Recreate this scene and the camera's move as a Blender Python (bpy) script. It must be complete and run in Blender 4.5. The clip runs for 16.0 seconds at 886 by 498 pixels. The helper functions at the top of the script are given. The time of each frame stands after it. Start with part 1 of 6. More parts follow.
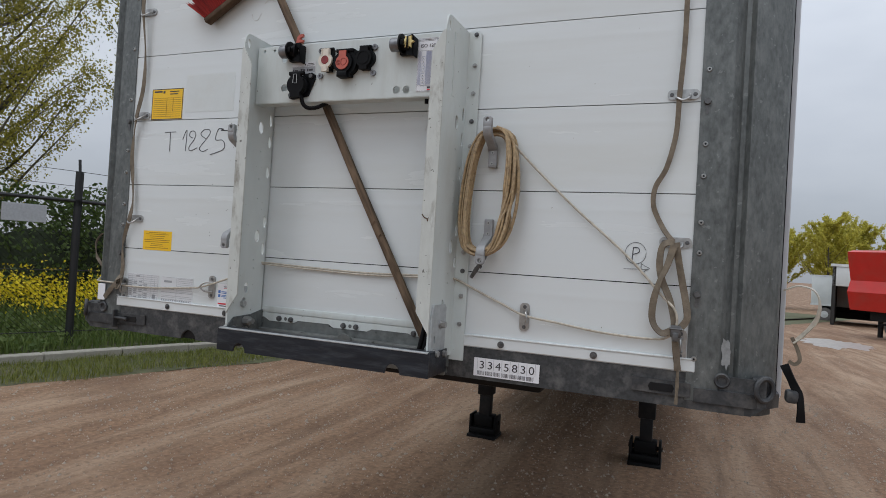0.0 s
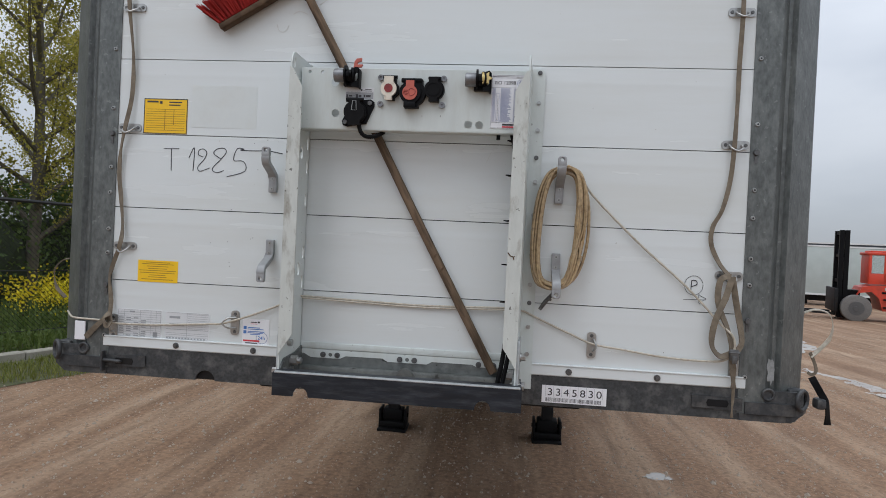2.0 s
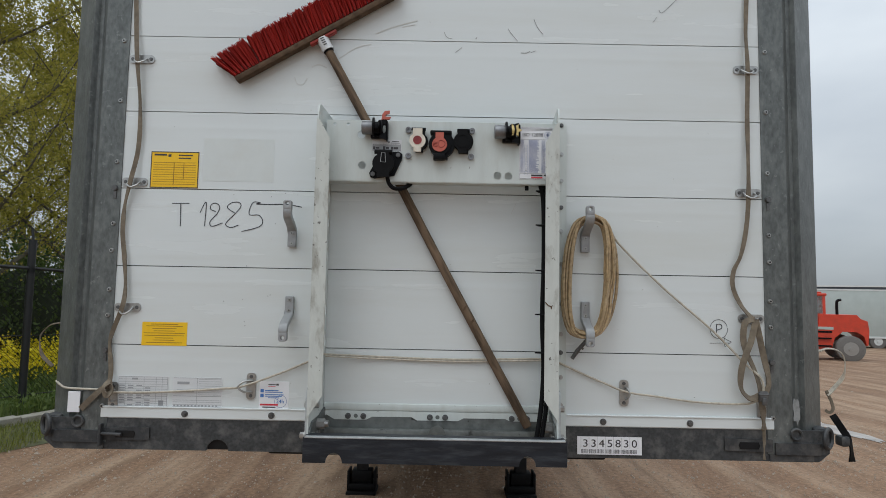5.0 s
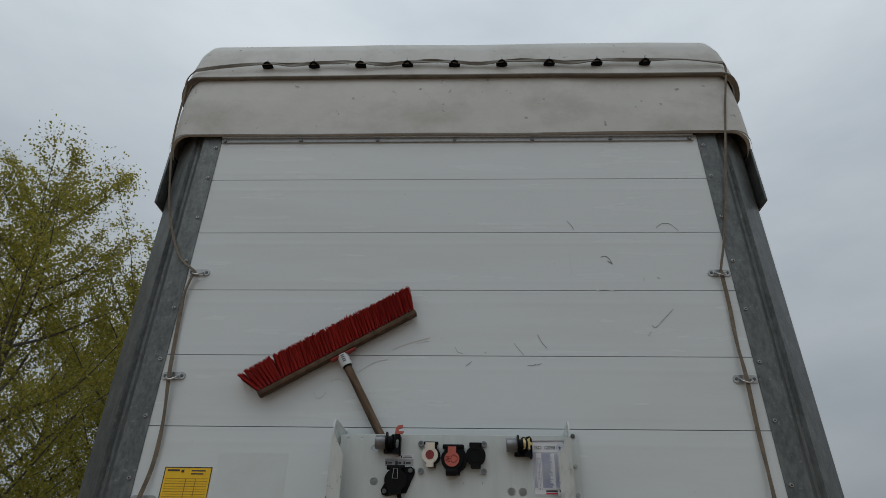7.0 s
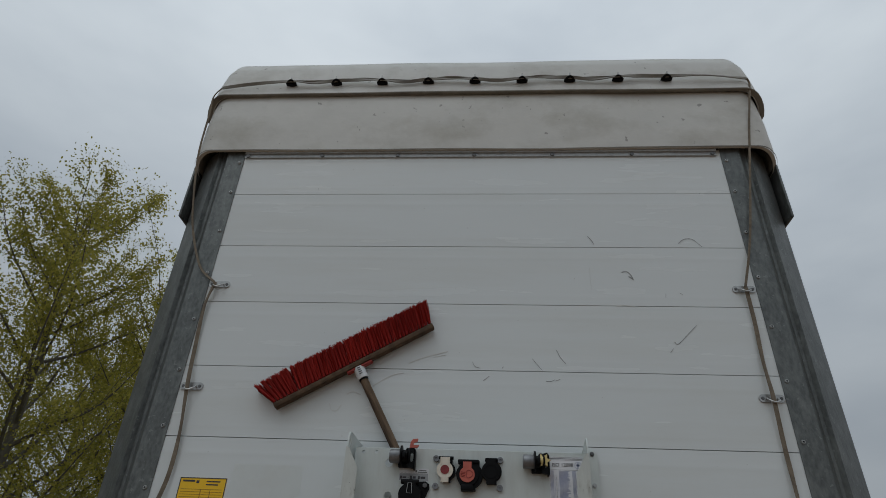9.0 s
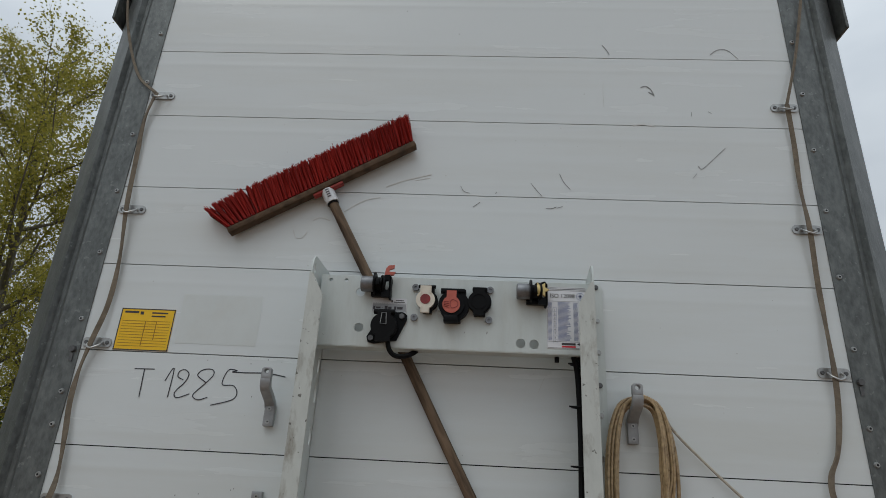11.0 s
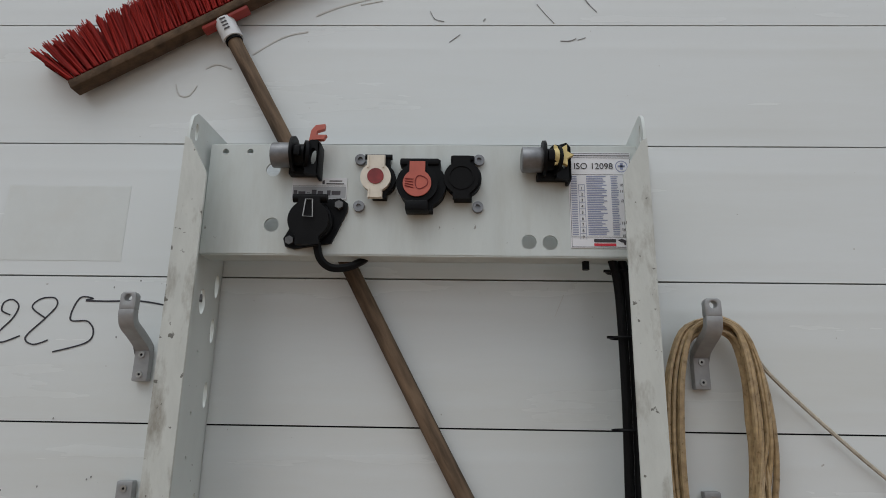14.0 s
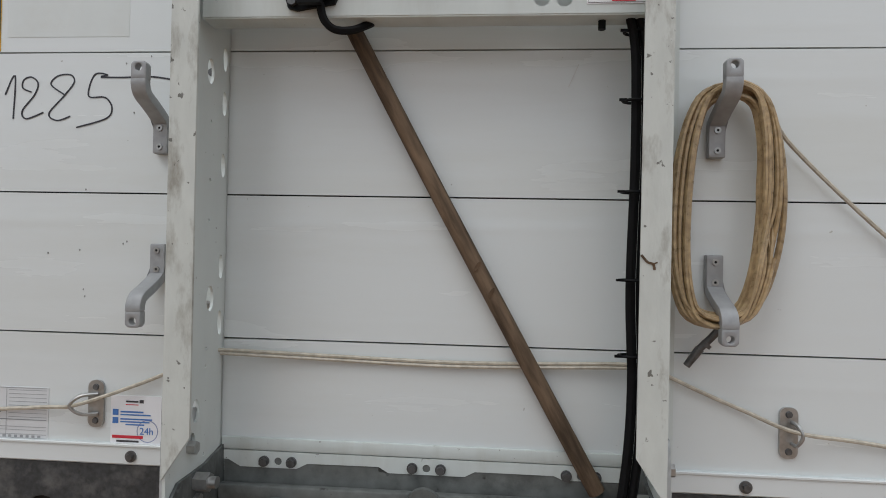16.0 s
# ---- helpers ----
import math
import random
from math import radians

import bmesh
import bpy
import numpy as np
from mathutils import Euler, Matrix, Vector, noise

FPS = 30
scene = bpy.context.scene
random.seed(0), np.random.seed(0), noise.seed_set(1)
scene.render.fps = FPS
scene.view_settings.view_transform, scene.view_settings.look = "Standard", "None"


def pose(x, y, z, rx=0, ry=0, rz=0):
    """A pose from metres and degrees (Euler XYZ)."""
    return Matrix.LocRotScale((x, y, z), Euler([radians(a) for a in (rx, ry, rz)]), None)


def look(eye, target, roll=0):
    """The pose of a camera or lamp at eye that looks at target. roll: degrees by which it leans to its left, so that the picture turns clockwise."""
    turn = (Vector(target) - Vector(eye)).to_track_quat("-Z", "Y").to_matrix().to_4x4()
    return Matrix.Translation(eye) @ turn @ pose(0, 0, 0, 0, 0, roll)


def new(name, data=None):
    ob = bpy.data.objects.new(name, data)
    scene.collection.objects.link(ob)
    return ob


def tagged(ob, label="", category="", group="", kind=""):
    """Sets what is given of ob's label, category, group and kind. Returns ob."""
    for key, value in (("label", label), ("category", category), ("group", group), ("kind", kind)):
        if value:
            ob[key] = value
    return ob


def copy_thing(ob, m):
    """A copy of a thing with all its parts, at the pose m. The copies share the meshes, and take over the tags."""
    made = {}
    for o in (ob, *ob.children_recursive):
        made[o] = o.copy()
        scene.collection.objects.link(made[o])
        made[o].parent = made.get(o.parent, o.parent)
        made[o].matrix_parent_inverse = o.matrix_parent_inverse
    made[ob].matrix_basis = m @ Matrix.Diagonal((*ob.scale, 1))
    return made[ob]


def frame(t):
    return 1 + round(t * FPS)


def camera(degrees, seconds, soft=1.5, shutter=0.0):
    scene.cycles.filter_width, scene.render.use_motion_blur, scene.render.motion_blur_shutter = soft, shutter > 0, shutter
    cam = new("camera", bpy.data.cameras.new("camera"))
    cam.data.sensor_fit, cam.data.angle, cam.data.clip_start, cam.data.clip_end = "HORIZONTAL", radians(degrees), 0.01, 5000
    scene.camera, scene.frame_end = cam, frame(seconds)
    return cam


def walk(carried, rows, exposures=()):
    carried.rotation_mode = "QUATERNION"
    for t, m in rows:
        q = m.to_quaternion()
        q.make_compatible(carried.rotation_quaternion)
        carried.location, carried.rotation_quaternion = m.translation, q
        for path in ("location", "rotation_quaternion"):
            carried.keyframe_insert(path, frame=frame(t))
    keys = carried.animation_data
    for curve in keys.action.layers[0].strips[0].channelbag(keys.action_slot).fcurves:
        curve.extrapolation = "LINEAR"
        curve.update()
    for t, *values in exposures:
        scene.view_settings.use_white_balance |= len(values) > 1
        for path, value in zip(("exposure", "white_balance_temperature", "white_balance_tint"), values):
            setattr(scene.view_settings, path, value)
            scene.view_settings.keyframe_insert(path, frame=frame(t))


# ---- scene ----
cam = camera(72.0, 16.0, soft=0.9)
PATH = [
    (0, (1.062, -1.846, 1.78), (0.321, 0.012, 1.807), 3.5),
    (0.5, (0.783, -1.825, 1.835), (0.186, 0.082, 1.772), 1.2),
    (1, (0.59, -1.885, 1.861), (0.259, 0.087, 1.798), 1.8),
    (1.5, (0.381, -1.997, 1.908), (0.172, -0.01, 1.83), 1.6),
    (2, (0.316, -2.047, 1.924), (0.111, -0.057, 1.905), 2.7),
    (2.5, (0.257, -2.018, 1.924), (0.096, -0.025, 1.883), 2.8),
    (3, (0.149, -1.922, 1.907), (0.037, 0.074, 1.867), 0.8),
    (3.2, (0.113, -1.912, 1.911), (0.045, 0.086, 1.87), 1.1),
    (5.3, (0.011, -2.054, 1.916), (0.01, -0.072, 2.189), 1.0),
    (5.5, (0.018, -2.065, 1.918), (0.012, -0.104, 2.309), 0.8),
    (6, (0.013, -2.085, 1.934), (-0.011, -0.193, 2.58), 0.4),
    (6.5, (0.019, -2.117, 1.972), (-0.017, -0.327, 2.863), 0.8),
    (7, (0.023, -2.136, 1.987), (-0.038, -0.414, 3.003), 1.0),
    (7.5, (0.042, -2.148, 1.992), (-0.064, -0.459, 3.057), 1.4),
    (8, (0.036, -2.155, 2.006), (-0.08, -0.474, 3.085), 2.0),
    (8.2, (0.033, -2.145, 1.995), (-0.084, -0.471, 3.083), 2.1),
    (10.3, (0.1, -1.941, 1.933), (-0.078, -0.175, 2.855), 3.7),
    (10.5, (0.106, -1.883, 1.926), (-0.072, -0.076, 2.766), 3.4),
    (11, (0.052, -1.701, 1.929), (-0.055, 0.153, 2.67), 3.1),
    (11.5, (0.021, -1.417, 1.981), (-0.049, 0.453, 2.684), 3.0),
    (12, (0.023, -1.248, 2.023), (-0.016, 0.651, 2.65), 0.7),
    (12.5, (0.042, -1.105, 2.059), (-0.028, 0.808, 2.639), -0.8),
    (13, (0.046, -1.06, 2.061), (-0.011, 0.855, 2.635), -0.5),
    (13.5, (0.056, -1.074, 2.055), (-0.001, 0.848, 2.605), 0.4),
    (14, (0.061, -1.093, 2.039), (0.011, 0.844, 2.535), 0.9),
    (14.5, (0.075, -1.117, 2.015), (0.01, 0.829, 2.471), 1.5),
    (15, (0.083, -1.115, 1.979), (0.024, 0.852, 2.339), 1.7),
    (15.5, (0.103, -1.095, 1.942), (-0.002, 0.894, 2.125), 1.0),
    (16, (0.109, -1.073, 1.901), (-0.053, 0.92, 1.916), 1.2),
]
EXPOSURES = [
    (0.0, -0.76, 6260, 10), (0.5, -0.64, 6260, 10), (1.5, -0.60, 6260, 10), (3.2, -0.62, 6260, 9), (5.5, -0.83, 6330, 6), (6.2, -1.18, 6330, 6), (7.0, -1.62, 6310, 5), (8.2, -1.70, 6260, 5),
    (10.4, -1.45, 6320, 6), (11.0, -1.20, 6340, 6), (11.5, -1.16, 6360, 7), (12.5, -1.00, 6450, 8), (14.5, -0.89, 6480, 8), (15.5, -0.83, 6490, 8), (16.0, -0.69, 6500, 9),
]
walk(cam, [(t, look(eye, target, roll)) for t, eye, target, roll in PATH], EXPOSURES)

# ---- world, sun, exposure ----
world = bpy.data.worlds.new("sky")
scene.world = world
world.use_nodes = True
wn, wl = world.node_tree.nodes, world.node_tree.links
wn.clear()
w_out, w_bg = wn.new("ShaderNodeOutputWorld"), wn.new("ShaderNodeBackground")
w_sky, w_tc, w_map = wn.new("ShaderNodeTexSky"), wn.new("ShaderNodeTexCoord"), wn.new("ShaderNodeMapping")
w_noise, w_ramp, w_mix = wn.new("ShaderNodeTexNoise"), wn.new("ShaderNodeValToRGB"), wn.new("ShaderNodeMix")
w_sky.sky_type, w_sky.sun_disc = "NISHITA", False
w_sky.sun_elevation, w_sky.sun_rotation = radians(48), radians(212)
w_map.inputs["Scale"].default_value = (1.0, 1.0, 2.6)
w_noise.inputs["Scale"].default_value, w_noise.inputs["Detail"].default_value = 1.9, 5.0
w_noise.inputs["Roughness"].default_value = 0.5
w_ramp.color_ramp.elements[0].position, w_ramp.color_ramp.elements[0].color = 0.34, (7.4, 7.9, 8.7, 1)
w_ramp.color_ramp.elements[1].position, w_ramp.color_ramp.elements[1].color = 0.66, (10.0, 10.4, 11.0, 1)
w_mix.data_type = "RGBA"
w_mix.inputs["Factor"].default_value = 0.88
wl.new(w_tc.outputs["Generated"], w_map.inputs["Vector"])
wl.new(w_map.outputs["Vector"], w_noise.inputs["Vector"])
wl.new(w_noise.outputs["Fac"], w_ramp.inputs["Fac"])
wl.new(w_sky.outputs["Color"], w_mix.inputs["A"])
# an overcast sky is about three times as bright overhead as at the horizon
w_sep, w_max, w_el, w_mul = wn.new("ShaderNodeSeparateXYZ"), wn.new("ShaderNodeMath"), wn.new("ShaderNodeMath"), wn.new("ShaderNodeVectorMath")
w_max.operation, w_max.inputs[1].default_value = "MAXIMUM", 0.0
w_el.operation, w_el.inputs[1].default_value, w_el.inputs[2].default_value = "MULTIPLY_ADD", 2.2, 0.74
w_mul.operation = "MULTIPLY"
wl.new(w_tc.outputs["Generated"], w_sep.inputs["Vector"])
wl.new(w_sep.outputs["Z"], w_max.inputs[0])
wl.new(w_max.outputs["Value"], w_el.inputs[0])
wl.new(w_ramp.outputs["Color"], w_mul.inputs[0])
wl.new(w_el.outputs["Value"], w_mul.inputs[1])
wl.new(w_mul.outputs["Vector"], w_mix.inputs["B"])
wl.new(w_mix.outputs["Result"], w_bg.inputs["Color"])
w_bg.inputs["Strength"].default_value = 0.1
wl.new(w_bg.outputs["Background"], w_out.inputs["Surface"])

sun = new("sun", bpy.data.lights.new("sun", "SUN"))
sun.data.energy, sun.data.angle, sun.data.color = 0.8, radians(28), (1.0, 0.98, 0.95)
sun.matrix_world = look((-4.0, -6.4, 11), (0, 0, 0))


# ---- materials ----
def mat(name, col, rough=0.5, metal=0.0, var=0.12, scale=40.0, stain=None, stain_scale=3.0, stain_amount=0.5,
        bump=0.0, bump_scale=200.0, stretch=(1, 1, 1), spec=0.5, per_piece=0.0, band=(0.48, 0.72), specks=None):
    """A procedural surface: base colour with fine grain, larger stains, bump."""
    m = bpy.data.materials.new(name)
    m.use_nodes = True
    n, l = m.node_tree.nodes, m.node_tree.links
    b = n["Principled BSDF"]
    tc, mp = n.new("ShaderNodeTexCoord"), n.new("ShaderNodeMapping")
    mp.inputs["Scale"].default_value = stretch
    l.new(tc.outputs["Object"], mp.inputs["Vector"])
    g = n.new("ShaderNodeTexNoise")
    g.inputs["Scale"].default_value, g.inputs["Detail"].default_value = scale, 6.0
    l.new(mp.outputs["Vector"], g.inputs["Vector"])
    gm = n.new("ShaderNodeMapRange")
    gm.inputs["From Min"].default_value, gm.inputs["From Max"].default_value = 0.25, 0.75
    gm.inputs["To Min"].default_value, gm.inputs["To Max"].default_value = 1 - var, 1 + var
    l.new(g.outputs["Fac"], gm.inputs["Value"])
    mul = n.new("ShaderNodeMix")
    mul.data_type, mul.blend_type = "RGBA", "MULTIPLY"
    mul.inputs["Factor"].default_value = 1.0
    mul.inputs["A"].default_value = (*col, 1)
    l.new(gm.outputs["Result"], mul.inputs["B"])
    last = mul.outputs["Result"]
    if stain:
        s = n.new("ShaderNodeTexNoise")
        s.inputs["Scale"].default_value, s.inputs["Detail"].default_value = stain_scale, 7.0
        s.inputs["Roughness"].default_value = 0.65
        l.new(mp.outputs["Vector"], s.inputs["Vector"])
        sm = n.new("ShaderNodeMapRange")
        sm.inputs["From Min"].default_value, sm.inputs["From Max"].default_value = band
        sm.inputs["To Min"].default_value, sm.inputs["To Max"].default_value = 0.0, stain_amount
        l.new(s.outputs["Fac"], sm.inputs["Value"])
        mx = n.new("ShaderNodeMix")
        mx.data_type = "RGBA"
        mx.inputs["B"].default_value = (*stain, 1)
        l.new(sm.outputs["Result"], mx.inputs["Factor"])
        l.new(last, mx.inputs["A"])
        last = mx.outputs["Result"]
    if specks:
        k = n.new("ShaderNodeTexNoise")
        k.inputs["Scale"].default_value, k.inputs["Detail"].default_value = specks[1], 3.0
        l.new(tc.outputs["Object"], k.inputs["Vector"])
        km, kx = n.new("ShaderNodeMapRange"), n.new("ShaderNodeMix")
        km.inputs["From Min"].default_value, km.inputs["From Max"].default_value, km.inputs["To Max"].default_value = specks[2], specks[2] + 0.03, specks[3]
        l.new(k.outputs["Fac"], km.inputs["Value"])
        kx.data_type = "RGBA"
        kx.inputs["B"].default_value = (*specks[0], 1)
        l.new(km.outputs["Result"], kx.inputs["Factor"])
        l.new(last, kx.inputs["A"])
        last = kx.outputs["Result"]
    if per_piece:
        oi, pm, pp = n.new("ShaderNodeObjectInfo"), n.new("ShaderNodeMapRange"), n.new("ShaderNodeMix")
        pm.inputs["To Min"].default_value, pm.inputs["To Max"].default_value = 1 - per_piece, 1 + per_piece
        l.new(oi.outputs["Random"], pm.inputs["Value"])
        pp.data_type, pp.blend_type = "RGBA", "MULTIPLY"
        pp.inputs["Factor"].default_value = 1.0
        l.new(last, pp.inputs["A"])
        l.new(pm.outputs["Result"], pp.inputs["B"])
        last = pp.outputs["Result"]
    l.new(last, b.inputs["Base Color"])
    rm = n.new("ShaderNodeMapRange")
    rm.inputs["To Min"].default_value, rm.inputs["To Max"].default_value = max(0.02, rough - 0.1), min(1, rough + 0.1)
    l.new(g.outputs["Fac"], rm.inputs["Value"])
    l.new(rm.outputs["Result"], b.inputs["Roughness"])
    b.inputs["Metallic"].default_value = metal
    b.inputs["Specular IOR Level"].default_value = spec
    if bump:
        bn, bu = n.new("ShaderNodeTexNoise"), n.new("ShaderNodeBump")
        bn.inputs["Scale"].default_value, bn.inputs["Detail"].default_value = bump_scale, 5.0
        bu.inputs["Strength"].default_value, bu.inputs["Distance"].default_value = bump, 0.01
        l.new(mp.outputs["Vector"], bn.inputs["Vector"])
        l.new(bn.outputs["Fac"], bu.inputs["Height"])
        l.new(bu.outputs["Normal"], b.inputs["Normal"])
    return m


def leaf_mat(name, a, b_col, transl=0.35):
    """Leaves: colour differs from leaf to leaf, and some light comes through."""
    m = bpy.data.materials.new(name)
    m.use_nodes = True
    n, l = m.node_tree.nodes, m.node_tree.links
    p, out = n["Principled BSDF"], n["Material Output"]
    geo, mx = n.new("ShaderNodeNewGeometry"), n.new("ShaderNodeMix")
    mx.data_type = "RGBA"
    mx.inputs["A"].default_value, mx.inputs["B"].default_value = (*a, 1), (*b_col, 1)
    l.new(geo.outputs["Random Per Island"], mx.inputs["Factor"])
    l.new(mx.outputs["Result"], p.inputs["Base Color"])
    p.inputs["Roughness"].default_value = 0.6
    t, add = n.new("ShaderNodeBsdfTranslucent"), n.new("ShaderNodeMixShader")
    l.new(mx.outputs["Result"], t.inputs["Color"])
    add.inputs["Fac"].default_value = transl
    l.new(p.outputs["BSDF"], add.inputs[1])
    l.new(t.outputs["BSDF"], add.inputs[2])
    l.new(add.outputs["Shader"], out.inputs["Surface"])
    return m


M = {}
M["panel"] = mat("white_coated_panel", (0.70, 0.735, 0.735), 0.25, var=0.012, scale=9, stain=(0.56, 0.555, 0.49), stain_scale=2.3,
                 stain_amount=0.34, specks=((0.30, 0.29, 0.25), 75, 0.735, 0.6), bump=0.02, bump_scale=9, stretch=(0.22, 1, 1.8), per_piece=0.015, spec=0.8)
M["joint"] = mat("dark_joint", (0.012, 0.013, 0.014), 0.9)
M["frame"] = mat("grey_white_paint", (0.60, 0.64, 0.62), 0.45, var=0.05, scale=18, stain=(0.38, 0.37, 0.31), stain_scale=8,
                 stain_amount=0.35, bump=0.05, bump_scale=60, band=(0.50, 0.75), stretch=(1.6, 1, 0.35), specks=((0.14, 0.13, 0.11), 85, 0.72, 0.7))
M["frame_worn"] = mat("chipped_grey_white_paint", (0.57, 0.59, 0.555), 0.5, var=0.07, scale=30, stain=(0.24, 0.22, 0.18), stain_scale=13,
                      stain_amount=0.8, bump=0.08, bump_scale=80, stretch=(1.6, 1.0, 0.6), band=(0.52, 0.68), specks=((0.09, 0.085, 0.07), 70, 0.68, 0.85))
M["galv"] = mat("galvanised_steel", (0.125, 0.135, 0.132), 0.48, 0.45, var=0.32, scale=90, stain=(0.26, 0.275, 0.265), stain_scale=22,
                stain_amount=0.55, bump=0.14, bump_scale=130, stretch=(1.0, 1.0, 0.5), band=(0.46, 0.72), specks=((0.30, 0.32, 0.31), 60, 0.66, 0.4))
M["galv_light"] = mat("bright_galvanised_steel", (0.45, 0.47, 0.475), 0.45, 0.4, var=0.15, scale=60, stain=(0.3, 0.31, 0.31), stain_scale=20)
M["galv_mid"] = mat("stained_galvanised_plate", (0.17, 0.18, 0.172), 0.55, 0.3, var=0.25, scale=40, stain=(0.045, 0.043, 0.038), stain_scale=11, stain_amount=0.75, bump=0.1, bump_scale=60, specks=((0.03, 0.028, 0.025), 22, 0.66, 0.8))
M["beam"] = mat("weathered_dark_galvanised_steel", (0.050, 0.052, 0.054), 0.6, 0.25, var=0.4, scale=90, stain=(0.22, 0.215, 0.205),
                stain_scale=16, stain_amount=0.6, bump=0.1, bump_scale=70)
M["cast"] = mat("dark_cast_steel", (0.045, 0.047, 0.05), 0.55, 0.25, var=0.3, scale=60, stain=(0.2, 0.19, 0.175), stain_scale=18, bump=0.12)
M["bumper"] = mat("black_scuffed_paint", (0.014, 0.017, 0.023), 0.45, var=0.3, scale=30, stain=(0.16, 0.17, 0.18), stain_scale=40,
                  stain_amount=0.22, bump=0.1, bump_scale=90, stretch=(0.25, 1, 1.6), spec=0.35)
M["black"] = mat("black_plastic", (0.005, 0.0053, 0.0062), 0.48, var=0.3, scale=60, bump=0.05, spec=0.12)
M["rubber"] = mat("black_rubber", (0.006, 0.006, 0.0065), 0.55, var=0.3, scale=40, bump=0.05, spec=0.12)
M["steel"] = mat("bare_steel", (0.42, 0.42, 0.41), 0.35, 0.8, var=0.2, scale=90)
M["bolt"] = mat("dark_bolt_steel", (0.13, 0.13, 0.13), 0.45, 0.6, var=0.3, scale=90)
M["alu"] = mat("grey_cast_aluminium", (0.33, 0.335, 0.34), 0.5, 0.2, var=0.12, scale=70, bump=0.05)
M["coupling"] = mat("grey_anodised_metal", (0.22, 0.225, 0.235), 0.4, 0.5, var=0.3, scale=50, stain=(0.1, 0.09, 0.08), stain_scale=30)
M["red"] = mat("faded_red_plastic", (0.48, 0.11, 0.075), 0.5, var=0.12, scale=50)
M["darkred"] = mat("dark_red_plastic", (0.22, 0.02, 0.02), 0.35, var=0.3, scale=60)
M["cream"] = mat("cream_plastic", (0.72, 0.66, 0.56), 0.45, var=0.08, scale=60)
M["yellow"] = mat("pale_yellow_plastic", (0.75, 0.6, 0.25), 0.5, var=0.1)
M["wood"] = mat("weathered_wood", (0.155, 0.107, 0.070), 0.75, spec=0.2, var=0.5, scale=40, stain=(0.04, 0.028, 0.02), stain_scale=9,
                stain_amount=0.85, bump=0.2, bump_scale=60, stretch=(2.0, 1, 0.7), band=(0.46, 0.60))
# the grain runs along the slanting handle
grain = next(q for q in M["wood"].node_tree.nodes if q.type == "MAPPING")
grain.vector_type = "TEXTURE"
grain.inputs["Rotation"].default_value, grain.inputs["Scale"].default_value = (0, radians(-28.7), 0), (0.5, 0.5, 3.2)
M["wood_block"] = mat("dirty_brush_wood", (0.105, 0.068, 0.043), 0.85, spec=0.2, var=0.5, scale=40, stain=(0.05, 0.037, 0.028), stain_scale=14, bump=0.2)
M["bristle"] = leaf_mat("red_bristle", (0.17, 0.008, 0.006), (0.40, 0.020, 0.013), 0.1)
M["bristle"].node_tree.nodes["Principled BSDF"].inputs["Specular IOR Level"].default_value = 0.15
M["strap"] = mat("dirty_webbing", (0.19, 0.155, 0.112), 0.85, var=0.3, scale=60, stain=(0.09, 0.072, 0.055), stain_scale=8, bump=0.25, bump_scale=300)
M["hose"] = mat("tan_hose", (0.37, 0.265, 0.145), 0.3, var=0.4, scale=90, stain=(0.17, 0.105, 0.05), stain_scale=16, stain_amount=0.6)
M["cord"] = mat("dirty_cream_cord", (0.50, 0.455, 0.375), 0.5, var=0.25, scale=90, stain=(0.26, 0.22, 0.16), stain_scale=20)
M["tarp"] = mat("weathered_white_tarpaulin", (0.63, 0.625, 0.59), 0.5, var=0.05, scale=14, stain=(0.36, 0.34, 0.28), stain_scale=5,
                stain_amount=0.6, bump=0.7, bump_scale=5, stretch=(0.6, 1, 0.8), specks=((0.10, 0.09, 0.075), 26, 0.70, 0.55))
M["tarp_edge"] = mat("grimy_tarpaulin_hem", (0.22, 0.205, 0.17), 0.6, var=0.3, scale=18, stain=(0.07, 0.062, 0.055), stain_scale=9, stain_amount=0.8)
M["curtain"] = mat("light_grey_curtain", (0.55, 0.57, 0.60), 0.5, var=0.06, scale=6)
M["sign_yellow"] = mat("yellow_sticker", (0.90, 0.55, 0.012), 0.4, var=0.03)
M["print_dark"] = mat("dark_print", (0.05, 0.045, 0.05), 0.6)
M["print_brown"] = mat("brown_print", (0.32, 0.17, 0.02), 0.6)
M["print_blue"] = mat("blue_print", (0.28, 0.31, 0.46), 0.6)
M["print_strong"] = mat("strong_blue_print", (0.07, 0.19, 0.5), 0.5)
M["print_grey"] = mat("grey_print", (0.33, 0.34, 0.35), 0.6)
M["print_red"] = mat("red_print", (0.6, 0.03, 0.05), 0.5)
M["paper"] = mat("white_sticker", (0.80, 0.80, 0.82), 0.35, var=0.02)
M["paper_clear"] = mat("silver_sticker", (0.66, 0.67, 0.68), 0.35, var=0.02)
M["residue"] = mat("sticker_residue", (0.665, 0.70, 0.69), 0.46, var=0.02, scale=30, stain=(0.6, 0.6, 0.56), stain_scale=9, stain_amount=0.35)
M["ink"] = mat("marker_ink", (0.03, 0.03, 0.04), 0.6)
M["scratch"] = mat("scratch_dirt", (0.24, 0.245, 0.245), 0.7, var=0.5, scale=80)
M["rub"] = mat("rubbed_zinc", (0.29, 0.30, 0.30), 0.5, 0.2, var=0.3, scale=60)
M["ferrule"] = mat("dull_red_plastic", (0.30, 0.03, 0.022), 0.5, var=0.15)
M["scuff"] = mat("grey_scuff", (0.59, 0.595, 0.575), 0.7, var=0.1, scale=60)
